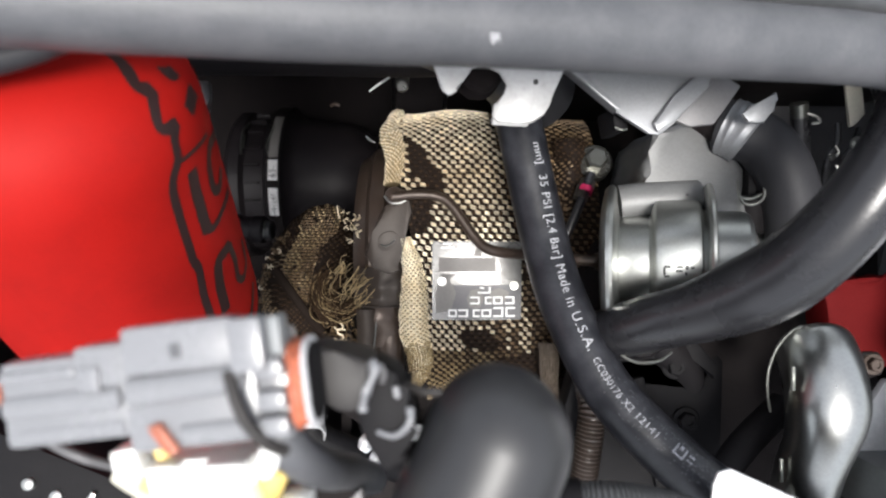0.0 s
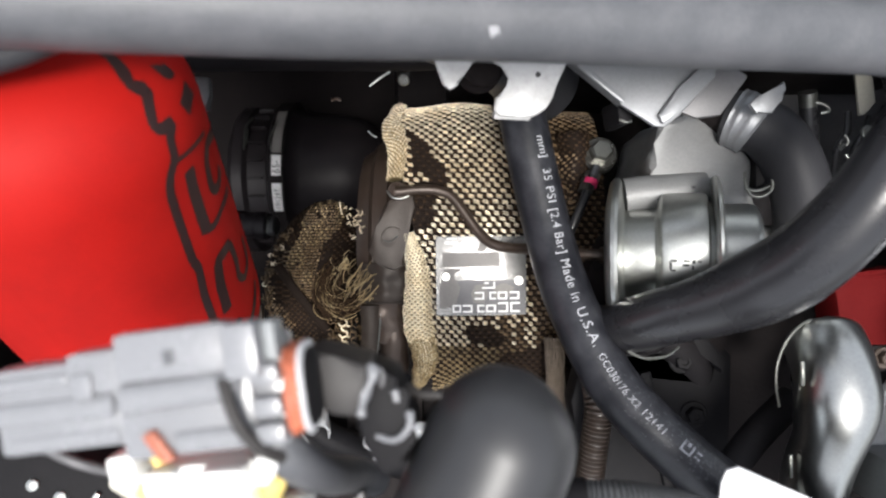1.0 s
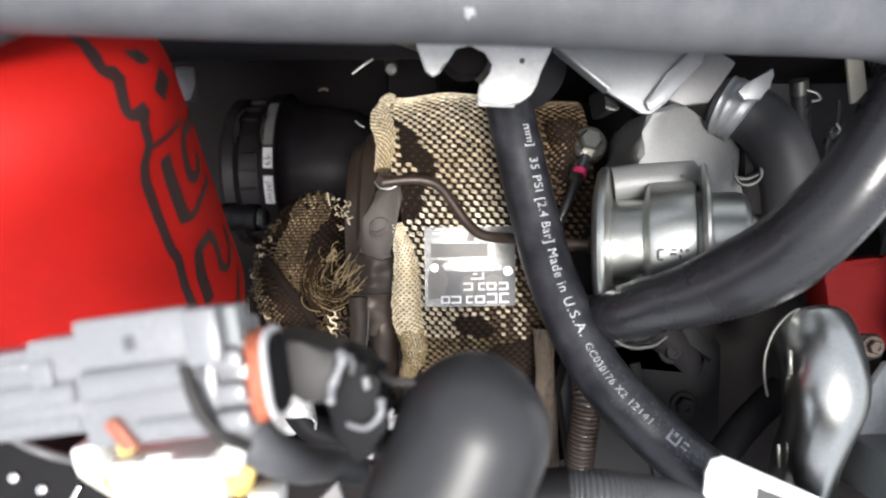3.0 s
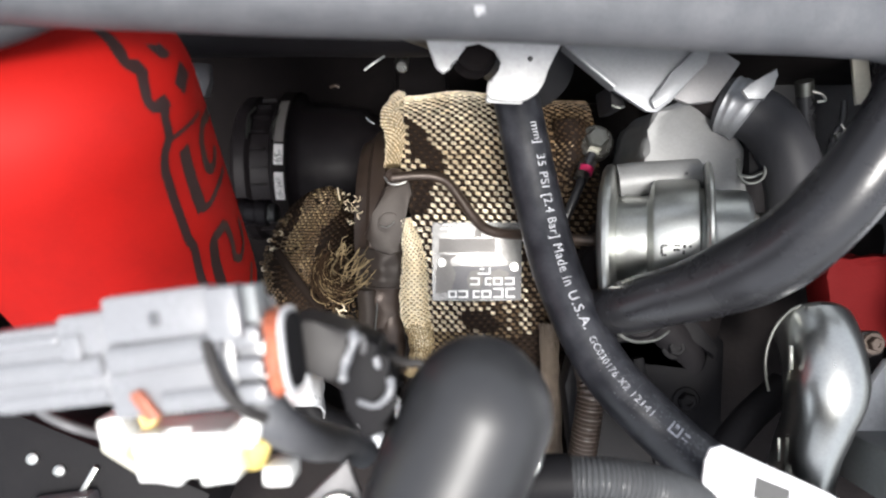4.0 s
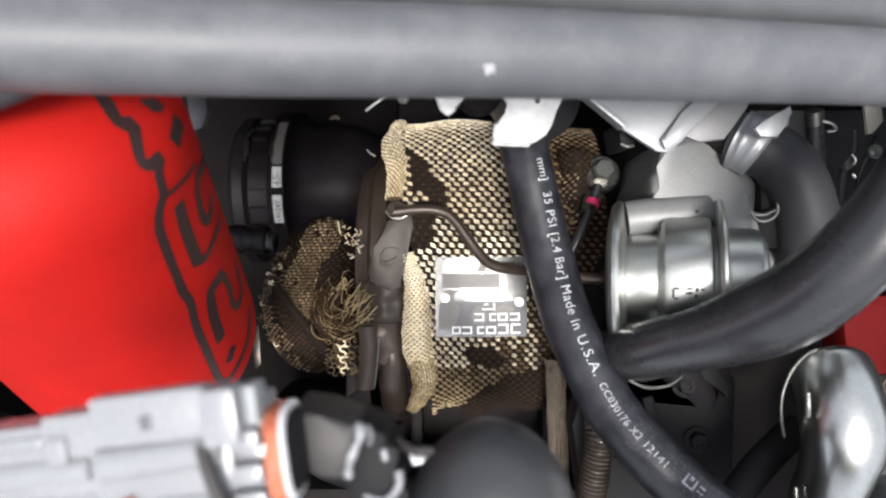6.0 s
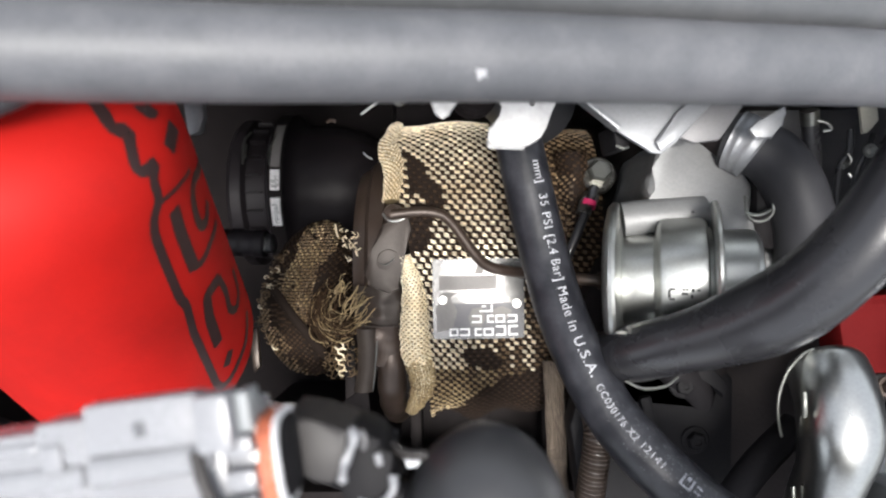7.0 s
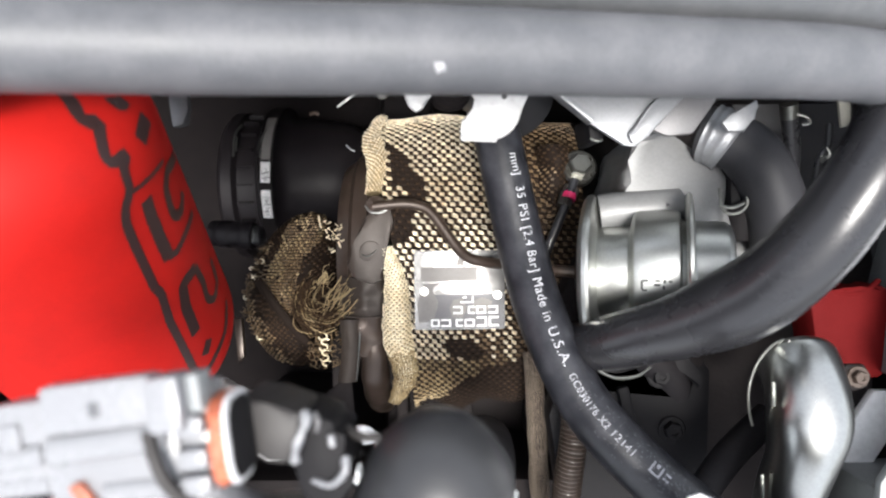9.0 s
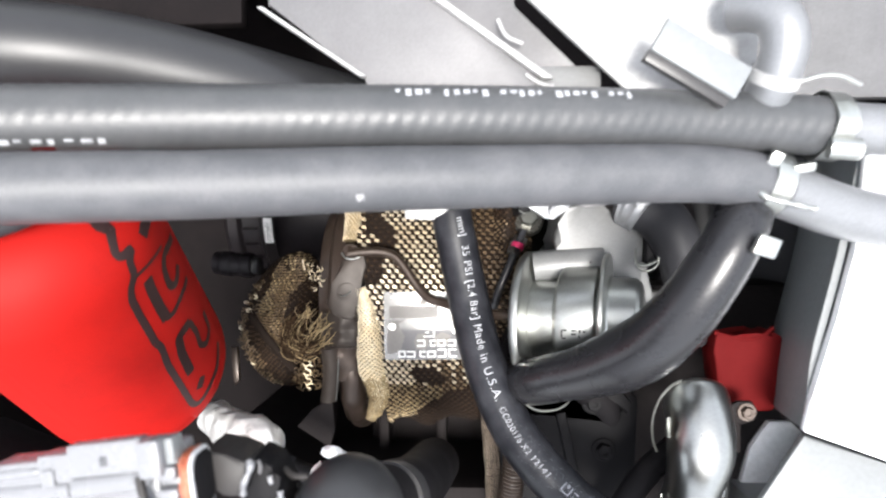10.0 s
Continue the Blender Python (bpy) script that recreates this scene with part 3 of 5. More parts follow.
tagged(part("yarn_end", ends, YARN_MID, wrap, "pale straight yarn ends"), kind="stuff")
curl = bmesh.new()
for k in range(46):
    p = Vector((-50 + rng.uniform(-8, 8), -44 + rng.uniform(-9, 8), 291 + rng.uniform(-3, 2)))
    r, a0 = rng.uniform(0.9, 1.7), rng.uniform(0, 6.3)
    thread(curl, [p + Vector((r * math.cos(a0 + q), r * math.sin(a0 + q), 0.6 * math.sin(2 * q))) for q in (0, 1.2, 2.4, 3.6, 4.6)], rng.uniform(0.2, 0.34))
tagged(part("loose_loop", curl, YARN_BROWN, wrap, "curled bronze yarn loops"), kind="stuff")
chain = bmesh.new()
for k in range(6):
    p, a0 = Vector((-50.5 + 1.4 * (k % 2), -37.5 - 2.7 * k, 293.5 - 0.5 * k)), (0.6 if k % 2 else 3.4)
    thread(chain, [p + Vector((2.1 * math.cos(a0 + q), 1.6 * math.sin(a0 + q), 0.7 * math.sin(q))) for q in (0, 1, 2, 3, 4)], 0.42, 12)
tagged(part("stitch_chain", chain, YARN_PALE, wrap, "bright chain of thick looped stitches"), kind="stuff")
# turbine flange, band clamp and lever between the two wraps
part("turbine_flange", lathe([(0, 20), (0, 52), (5, 55), (12, 55), (15, 50), (24, 48), (24, 20)], (-44, -2, 238), (1, 0, 0), 64), STEEL_BROWN, turbo, "heat-browned steel flange")
part("band_clamp", lathe([(0, 54), (0, 57), (2, 59), (9, 59), (11, 57), (11, 54)], (-38, -2, 236), (1, 0, 0), 64), STEEL_BROWN, turbo, "brown steel band clamp")
part("lever", rough_up(slab([(-28, 20), (-22, 24), (-15, 23), (-14, 17), (-17, 7), (-19, -3), (-20, -10), (-25, -12), (-33, -9), (-37, -3), (-33, 8)], 303, 306, 1.4), 1.0, 9), LEVER_STEEL, turbo, "dull brown steel wastegate lever")
part("pivot", lathe([(0, 0), (0, 5.4), (0.3, 5.2), (0.6, 3.4), (0.6, 0)], (-25, 3, 305.6), (0.1, -0.1, 1), 28), LEVER_STEEL, turbo)
part("scratch", tube([(-29, 2.2, 306.6), (-26, 1.4, 306.9), (-22.4, 4, 306.6)], 0.3, 6, 12), STEEL_DULL, turbo, "bright scratch")
part("lever_pin", lathe([(0, 0), (0, 4.4), (1.6, 4.6), (2.4, 4.2), (2.6, 3.0), (4.4, 2.8), (5, 1.8), (5, 0)], (-22.5, 24.5, 304.5), (0, 0.1, 1), 28), STEEL_BROWN, turbo, "worn steel pivot pin")
part("pin_clip", tube([(-27, 24.5, 308), (-24.5, 21.6, 308.6), (-20, 21.2, 308.8), (-16, 23.2, 309)], 0.55, 8, 20), STEEL, turbo, "bright wire clip round the pin")
part("shroud", sheet(lambda a, b: Vector((-40 + 21 * a, -9 - 18 * b, 302.5 - 4 * (a - 0.6) ** 2 * 4 - 2 * b + 1.6 * noise.noise(Vector((a * 3, b * 3, 7))))), 14, 16), LEVER_STEEL, turbo, "dull brown sheet shroud")
part("shroud_edge", tube([(-40, -27.3, 298), (-33, -27.6, 300), (-19.5, -27.2, 300)], 0.5, 8, 20), LEVER_STEEL, turbo)
part("lower_shroud", sheet(lambda a, b: Vector((-40 + 22 * a, -28 - 20 * b, 297 - 5 * (2 * a - 1) ** 2 - 5 * b + 1.5 * noise.noise(Vector((a * 2, b * 3, 4))))), 14, 16), STEEL_BROWN, turbo, "dark brown lower shroud")
part("band_strip", sheet(lambda a, b: Vector((-42 + 9.5 * a - 3 * b + 1.5 * math.sin(3.1 * b), -29 - 32 * b, 299 - 3 * (2 * a - 1) ** 2 - 9 * b)), 8, 12), LEVER_STEEL, turbo, "curved brown steel strip")
part("strip_edge", tube([(-32, -33, 295.6), (-32.6, -40, 294.2), (-33.6, -48, 292), (-35.4, -60, 288.2)], lambda s, a: 0.42 - 0.008 * s, 8, 24), STEEL_DULL, turbo)
part("drain_pipe", tube([(-26, -26, 278), (-26, -36, 284), (-26.5, -50, 284), (-27, -64, 276), (-27, -74, 262), (-27, -80, 245)], lambda s, a: 7.6 + 0.5 * math.cos(a * 2) + 0.3 * math.sin(s * 0.4), 32, 40), STEEL_BROWN, turbo, "dark brown steel drain pipe")
part("strap_plate", slab([(-59, -76), (-50, -66), (-44, -62), (-38, -62), (-37, -78), (-40, -88)], 283, 285, 0.8), SHADOW_METAL, turbo)

label_e = thing("label_plate", (16, -14, 306), "shiny silver maker's label with worn upside-down print on the blanket", "label")


def on_label(x, y, lift=0.0):
    """x, y in mm over the label, which bends with the blanket."""
    z = 308.2 - 0.0035 * (y + 8) ** 2 - 0.003 * (x - 10) ** 2
    return Vector((x, y, z + lift))


def patch(x0, y0, x1, y1, lift, nu=8, nv=8, thick=0.5):
    bm = sheet(lambda a, b: on_label(x0 + (x1 - x0) * a, y0 + (y1 - y0) * b, lift), nu, nv)
    g = bmesh.ops.extrude_face_region(bm, geom=list(bm.faces))
    for v in g["geom"]:
        if isinstance(v, bmesh.types.BMVert):
            v.co.z -= thick
    return bm


part("plate", patch(-5, -33, 36.5, 3.5, 0, 16, 16), LABEL, label_e)
part("print_field", patch(4, -32.2, 36, -16.5, 0.08, 14, 10), ALU_DULL, label_e, "grey printed field")
part("grey_bar", patch(-2, -10.5, 24, -4, 0.15), LABEL_GREY, label_e, "grey printed bar")
# dark reflections in the shiny plate, laid on as grey shapes
for reflection_patch in ([(-3, -30), (4, -28), (6, -20), (3, -14), (7, -11.5), (-1, -11.5), (-3.5, -20)], [(12, -27), (17, -27.5), (19, -23), (17, -18.5), (13, -19), (11, -23)], [(21, -25), (29, -24), (31, -20), (26, -18), (22, -19.5)], [(14, -3.4), (18, -3.4), (17.5, 0.5), (15.5, 1.5)]):
    bl = slab(reflection_patch, 0, 0.1, 0)
    bmesh.ops.triangulate(bl, faces=list(bl.faces))
    bmesh.ops.subdivide_edges(bl, edges=list(bl.edges), cuts=2, use_grid_fill=True)
    for v in bl.verts:
        v.co = on_label(v.co.x + 0.5 * noise.noise(v.co / 2), v.co.y, v.co.z)
    part("reflection_patch", bl, LABEL_GREY, label_e, "dark reflection laid on the plate as a patch")
for x, y in ((-0.5, -15), (33, -17)):
    part("eyelet", lathe([(0, 1.1), (0, 2.1), (0.6, 1.9), (0.6, 1.1)], on_label(x, y, 0), (0, 0, 1), 24), STEEL, label_e)
    part("eyelet_hole", lathe([(0.2, 0), (0.2, 1.1), (0.45, 1.1), (0.45, 0)], on_label(x, y, 0), (0, 0, 1), 20), LETTER_BLACK, label_e)
# two rows of broken white strokes, and a few more above
STROKES = []
for x, w, y, h, cut in ((33.5, 4.4, -31.6, 4.6, 0), (28, 4.6, -31.6, 4.6, 1), (22.4, 4.6, -31.6, 3.6, 2), (17, 3.2, -31.6, 3.6, 0), (11.6, 4.6, -31.6, 3.6, 1), (6.4, 4, -31.6, 3.6, 2),
                        (33.2, 4.4, -25.6, 3.6, 1), (27.6, 4.4, -25.6, 3.6, 2), (22.4, 3, -25.6, 3.6, 0), (17, 4.4, -25.6, 3.6, 1)):
    STROKES += [(x - w, y, x, y + 0.8), (x - w, y + h - 0.8, x, y + h)] + ([(x - w, y, x - w + 0.8, y + h)] if cut != 1 else []) + ([(x - 0.8, y, x, y + h)] if cut != 0 else [])
STROKES += [(16, -20.6, 22, -19.8), (21.2, -20.6, 22, -17.4), (17, -18.4, 19, -17.6), (-1, 0.2, 5, 1.0), (7, 0.2, 12, 1.0), (7, 2, 12, 2.6), (0, 2, 4, 2.6)]
for x0, y0, x1, y1 in STROKES:
    part("print_mark", patch(x0, y0, x1, y1, 0.25, 3, 2, 0.3), PRINT_BRIGHT, label_e)

# wastegate actuator and its rod
act = thing("wastegate_actuator", (88, 1, 318), "zinc-plated wastegate actuator canister with stepped body", "actuator")
AX, AD = Vector((64.6, -5, 343)), Vector((0.95, 0, 0.312)).normalized()
part("body", lathe([(6.6, 0), (6.6, 17.8), (7.2, 18.0), (18.2, 18.0), (18.8, 18.6), (19.2, 20.4), (19.9, 22.6), (20.8, 23.7), (22.0, 24.0), (34.6, 24.0), (36.2, 23.6), (36.9, 22.6), (37.1, 20.5), (38.6, 20)], AX, AD, 80), STEEL, act, sharp=24)
part("flange", lathe([(1.5, 8), (0.6, 18), (0.9, 25), (1.8, 29), (3.2, 30.6), (4.6, 30.8), (5.6, 30.2), (6.1, 29), (6.4, 26), (6.8, 21), (7.0, 18.4), (9.4, 15)], AX, AD, 80), STEEL, act, sharp=24)
part("back_plate", lathe([(0.4, 3), (0.2, 17), (0.4, 23), (0.9, 25.4), (1.2, 3)], AX, AD, 64), STEEL_DULL, act, "dull back plate")
part("crimp_rim", lathe([(38.6, 19), (38.5, 28.6), (38.8, 29.8), (39.5, 30.4), (40.5, 30.2), (41.1, 29), (41.3, 18)], AX, AD, 80), STEEL, act, sharp=24)
part("cap", lathe([(41, 0), (41, 20.6), (41.8, 19.8), (42.8, 19.5), (51, 19.4), (52.8, 18.9), (54.2, 17.6), (55.0, 15.6), (55.3, 13), (55.3, 0)], AX, AD, 80), STEEL, act, sharp=24)
part("nipple", lathe([(55, 0), (55, 4), (64, 3.6), (65, 4.4), (68, 3.2), (68, 0)], AX, AD, 24), STEEL, act)
part("guide", lathe([(-3, 0), (-3, 3.2), (-1, 3.6), (0.4, 5), (0.8, 9), (0.8, 0)], AX, AD, 24), STEEL_BROWN, act)


def on_can(x, y, r=24.15):
    ang = radians(-7) + y / r
    up = AD.cross(Vector((0, 1, 0))).normalized()
    return AX + AD * (23 + x) + Vector((0, 1, 0)) * math.sin(ang) * r + (up if up.z > 0 else -up) * math.cos(ang) * r


for x0, y0, x1, y1 in ((0, -1.6, 0.9, 1.4), (0.4, -2.3, 2.2, -1.5), (0.4, 1.2, 2.6, 2.0), (4.4, -0.4, 6.6, 0.5), (4.6, 1.2, 6.8, 1.9), (7.6, 0.6, 8.6, 2.0), (7.4, -1.6, 8.2, -0.2), (9.4, 0.9, 10.6, 1.6)):
    part("stamped_mark", sheet(lambda a, b, x0=x0, y0=y0, x1=x1, y1=y1: on_can(x0 + (x1 - x0) * a, y0 + (y1 - y0) * b), 3, 3), LETTER_BLACK, act)
part("rod", tube([(-23, 24, 309), (-12, 25, 309), (-3, 24.3, 309), (3.5, 20.5, 309.5), (14, 6, 311), (20, 0.3, 313), (28, -1.8, 316), (38, -2.6, 326), (50, -4, 338), (63, -5, 343)], 2.35, 16, 70), STEEL_BROWN, act, "bent brown steel actuator rod")
# ---- cast housing, oil fitting and elbow behind the actuator ----
cast = thing("cast_housing", (92, 32, 270), "pale cast aluminium housing with a rounded ledge and boss", "housing")
bm = slab([(82, 38), (84, 47), (97, 52), (108, 50), (116, 41), (122, 30), (119, 8), (112, -2), (84, -3), (79, 14), (82, 24), (80, 30)], 290, 346, 5)
bmesh.ops.subdivide_edges(bm, edges=list(bm.edges), cuts=3, use_grid_fill=True)
for v in bm.verts:
    v.co.z += (7 * math.exp(-((v.co.x - 90) / 9) ** 2 - ((v.co.y - 40) / 12) ** 2) - 5 * math.exp(-((v.co.x - 101) / 4) ** 2)) * (v.co.z > 330)
part("body", rough_up(rough_up(bm, 2.0, 14), 0.6, 5), ALU_CAST, cast)
part("ledge", tube([(71, 18.5, 345), (80, 19.5, 346), (102, 20.5, 346)], 7.2, 28, 14), ALU_CAST, cast)
part("ledge_face", rough_up(block((88, 12, 340), (34, 12, 16), 2.5), 0.4, 6), ALU_CAST, cast)
part("mark", block((95, 21, 354), (1.0, 1.0, 1.0), 0.3), LETTER_BLACK, cast)
part("spigot", tube([(103, 55, 342), (108, 52.5, 345), (114, 48, 349)], 8.4, 28, 16), SHADOW_METAL, cast)
part("shoulder", rough_up(block((113, 16, 318), (22, 34, 50), 4, (0, 0, 12)), 0.6, 8), ALU_CAST, cast)
part("boss", rough_up(lathe([(0, 0), (0, 5), (12, 4.6), (13.4, 3.6), (13.4, 0)], (125, 1.5, 334), (1, 0.05, 0.1), 28), 0.4, 5), ALU_CAST, cast, "pale cast boss")

elbow = thing("elbow_hose", (130, 25, 335), "matt black rubber elbow hose on a metal spigot", "hose")
part("hose", tube([(112, 49, 347), (117.5, 46, 350.5), (125.5, 41.5, 352), (132.5, 32, 352), (138.5, 18, 349.5), (142, 2, 344), (142.5, -14, 335)], lambda s, a: 10.2 + 0.9 * min(1, s / 20) + 0.4 * math.exp(-(s / 6) ** 2) + 0.2 * noise.noise(Vector((s * 0.15, math.cos(a), math.sin(a)))), 32, 50), RUBBER_MATT, elbow)
part("hose_clamp", tube([(113.2, 48.6, 347.8), (117, 46.4, 350), (120.2, 44, 351)], lambda s, a: 11.5 + 0.22 * max(-0.5, math.cos(s * 2.1)), 44, 40), ALU_SHEET, elbow, "dull steel hose clamp")
part("clamp_tail", slab([(108.5, 49), (112, 52.2), (116, 53.4), (120.8, 57), (121.4, 54), (119.6, 52), (120.2, 50), (117.6, 48.6), (116.4, 45.6), (113.5, 46.4), (111, 45.8)], 369, 371, 0.5), ALU_SHEET, elbow, "bright bent clamp tail")

clip = thing("spring_clip", (122, 19, 346), "bright bent-wire spring clip", "clip")
part("wire", tube([(115.5, 27, 352), (115.4, 22, 353), (117, 18, 353.6), (121, 17.4, 354), (124.6, 20, 354), (125, 25, 353.6), (124, 28, 352)], 0.65, 10, 50), STEEL_DULL, clip)
part("band", tube([(115, 20.5, 353), (119.5, 19.6, 353.6), (124.6, 21.5, 353)], 0.8, 10, 20), STEEL_DULL, clip)
part("clip_body", rough_up(block((125, 29, 339), (9, 18, 22), 1.2), 0.3, 4), MATT_BLACK, clip)

oil = thing("banjo_fitting", (72, 42, 290), "greasy steel banjo fitting with a thin oil line", "fitting")
part("ring", lathe([(0, 3), (0, 7.5), (1.2, 8.4), (6, 8.4), (7.2, 7.4), (7.2, 3)], (72, 40, 294), (0, 0.25, 1), 40), STEEL_GREASY, oil)
part("hex", lathe([(7, 0), (7, 5.4), (11, 5.4), (12.2, 4.4), (12.2, 0)], (72, 40, 294), (0, 0.25, 1), 6), STEEL_DULL, oil, sharp=20)
part("collar", tube([(68, 32, 304), (65.5, 26, 305)], 3.6, 18, 8), STEEL, oil)
part("paint_mark", tube([(65.9, 28.4, 308), (65, 26, 308.8)], 3.5, 18, 6), PINK, oil, "pink paint mark")
part("oil_line", tube([(69, 35, 305), (65, 26, 309), (60, 14, 310), (55.5, 3, 309), (52, -10, 304)], 2.1, 16, 40), RUBBER, oil)
part("crimp", tube([(65.2, 29, 307.4), (63.2, 23, 308.8)], lambda s, a: 3.3 + 0.25 * math.cos(a * 6), 24, 8), STEEL_GREASY, oil, "dark crimped sleeve on the oil line")


def side_wrap(a, b):
    ang = radians(100 - 200 * a)
    lump = noise.noise(Vector((a * 3, b * 5, 3.3)))
    return Vector((61 - 9 * math.sin(ang) + 3 * lump, 52 - 52 * b, 286.5 + 17 * math.cos(ang) + 2 * lump))


sw = part("side_wrap", sheet(side_wrap, 16, 30), CLOTH_DARK, turbo, "bronze woven wrap edge")
shine = lambda p: p.x < 61 + 3 * noise.noise(p / 4) and 10 < p.y < 42
for h, mt, where in ((0.5, YARN_BROWN, shine), (0.4, YARN_DARK, lambda p: not shine(p))):
    tagged(part("wrap_yarn", yarns(side_wrap, 18, 34, h, 0, 0.84, torn=0.1, where=where), mt, sw), kind="stuff")


def low_strap(a, b):
    ang = radians(95 - 190 * a)
    lump = noise.noise(Vector((a * 3, b * 6, 5.1)))
    return Vector((49.5 + 5 * b - 4.4 * math.sin(ang) + 0.8 * lump, -44 - 84 * b, 301 + 4 * math.cos(ang) + 1.5 * lump - 14 * b))


ls = part("lower_strap", sheet(low_strap, 12, 40), CLOTH_DARK, turbo, "brown woven strap hanging below")
for which in (0, 1):
    tagged(part("wrap_yarn", yarns(low_strap, 14, 110, 0.12, which, 1.0), WEBBING, ls), kind="stuff")

# ---- hoses ----
hose = thing("vacuum_hose", (40, -10, 320), "black rubber hose with white pressure rating print", "hose")
HOSE = Line([(24, 96, 318), (26.8, 75, 334), (31.2, 50, 342), (36.6, 22, 345), (40.6, 3, 348), (45, -16, 355), (51, -33, 363), (60, -51, 370), (73, -66, 378), (90, -81, 383), (112, -97, 386), (140, -112, 386)], 140)
part("hose", sweep(HOSE, lambda s, a: 9.4 + 0.06 * noise.noise(Vector((s * 0.2, math.cos(a) * 2, math.sin(a) * 2))), 36), RUBBER_PRINTED, hose)


def on_hose(s0, side=0.0):
    """The line of print winds slowly round the hose."""
    wind = lambda q: -0.4 * min(1, max(0, (140 - q) / 70))
    return lambda x, y: HOSE.at(s0 + x, side + wind(s0 + x) - (y - 1.6) / 9.4, 9.52)


letters("35 PSI [2.4 Bar] Made in U.S.A.", 5.1, on_hose(76, 0.0), "lettering", LETTER_WHITE, hose, "white printed rating", 1.12)
letters("mm]", 4.8, on_hose(63, 0.0), "lettering", LETTER_WHITE, hose)
letters("GC030176 X2 12141", 3.6, on_hose(152, 0.0), "lettering", LETTER_DIM, hose, "small faded white lot print", 1.08)
for x0, y0, x1, y1 in ((0, 0, 0.7, 4), (0, 3.4, 4, 4), (3.3, 0, 4, 4), (1.4, 0, 2.6, 1.6), (5, 0.5, 7, 1.2), (5, 2.4, 7, 3.1)):
    part("print_mark", sheet(lambda a, b, q=(x0, y0, x1, y1): HOSE.at(191 + q[0] + (q[2] - q[0]) * a, -0.1 + (q[1] + (q[3] - q[1]) * b - 2) / 9.4, 9.52), 2, 3), LETTER_DIM, hose)

# chalky flecks worn into the lower run of the hose
rng = random.Random(21)
flecks = bmesh.new()
for k in range(240):
    s0, side, n = rng.triangular(155, 212, 205), -0.12 + rng.gauss(0, 0.3), rng.uniform(0.15, 0.5)
    wide = rng.uniform(0.12, 0.3)
    ring = [HOSE.at(s0 + n * math.cos(q) + 0.2 * rng.random(), side + wide * math.sin(q) / 9.4, 9.47 + 0.05 * (q == 0)) for q in (0, 1.2, 2.5, 3.8, 5.0)]
    flecks.faces.new([flecks.verts.new(p) for p in ring])
tagged(part("chalk_fleck", flecks, RUBBER_DUSTY, hose, "chalky grey wear flecks"), kind="stuff")

big = thing("intake_hose", (100, -5, 380), "thick matt black rubber breather hose", "hose")
part("hose", tube([(144, 62, 398), (138, 47, 414), (131, 34, 422), (122, 17, 420), (113, 1.5, 412), (103.5, -10.5, 400.5), (88.5, -20, 388), (75, -25.5, 378), (67, -29.5, 368), (62, -34, 352), (61, -38, 326)], lambda s, a: 9.6 + 2.6 * min(1, max(0, (s - 35) / 60)) ** 1.2 - 2.2 * min(1, max(0, (s - 105) / 25)) + 0.1 * noise.noise(Vector((s * 0.1, math.cos(a), math.sin(a)))), 40, 90), RUBBER_BREATHER, big)
part("hose_clip", rough_up(block((136, 30, 433.4), (8.4, 6.6, 2.6), 1.1, (8, 14, -18)), 0.4, 4), STEEL, big, "bright steel clamp ear")

cool = thing("coolant_hose", (20, 51, 440), "dusty grey-black rubber coolant hose crossing the opening", "hose")
COOL = Line([(-260, 42, 520), (-160, 45, 501), (-80, 48, 479), (-30, 49.5, 466), (20, 51.5, 453.5), (70, 53, 440), (112, 54, 429), (130, 53, 423.5), (146, 50, 419)], 120)
part("hose", sweep(COOL, lambda s, a: 9.6 + 0.12 * noise.noise(Vector((s * 0.05, math.cos(a), math.sin(a)))), 40), RUBBER_DUSTY, cool)
part("scuff", sheet(lambda a, b: COOL.at(275.5 + 2.2 * a + 0.6 * b, 0.52 + (0.2 + 0.06 * math.sin(a * 7)) * b, 9.78), 5, 5), SCUFF, cool, "small pale scuff")
part("hose_clamp", tube([(139, 52, 420.5), (142, 51.2, 420), (145.5, 50.2, 419.4)], lambda s, a: 10.8, 40, 12, wall=1.0), STEEL, cool, "bright sprung hose clamp")
part("clamp_ear", rough_up(block((140.5, 58.4, 429.5), (4, 5, 3), 1, (25, 0, -24)), 0.4, 3), STEEL, cool)
part("clamp_ear", rough_up(block((150, 55.6, 428), (7, 3, 3), 0.9, (20, 0, 8)), 0.4, 3), STEEL, cool)
part("clamp_wire", tube([(135.4, 47.6, 430), (138, 45.4, 431.4), (145, 43.6, 431.4), (153, 42, 430)], lambda s, a: 0.9 + 0.2 * math.sin(s), 10, 24), STEEL, cool, "bright bent clamp wire")
part("pipe", tube([(144, 50.4, 419.4), (154, 47, 416), (174, 41, 410), (200, 36, 405)], 9.4, 28, 20), ALU_SHEET, cool, "pale metal pipe end")

heat = thing("braided_hose", (20, 72, 430), "ribbed grey-black hose with faded white print", "hose")
RIB = Line([(-260, 59, 508), (-160, 63.5, 489), (-80, 67.8, 468), (20, 70.8, 445), (90, 71.8, 430), (130, 71.4, 423), (162, 70, 419.6)], 400)
part("hose", sweep(RIB, lambda s, a: 9.9 + 0.09 * math.sin(s * 1.3 + a * 5), 48), RUBBER_RIB, heat)
for k in range(26):
    if k % 6 == 4:
        continue
    part("print_mark", sheet(lambda a, b, k=k: RIB.at(286 + k * 2.9 + a * (1.3 + 0.8 * ((k * 7) % 5) / 4), -0.8 + b * (0.16 + 0.14 * ((k * 3) % 4) / 3), 10.15), 2, 3), LETTER_WHITE, heat)
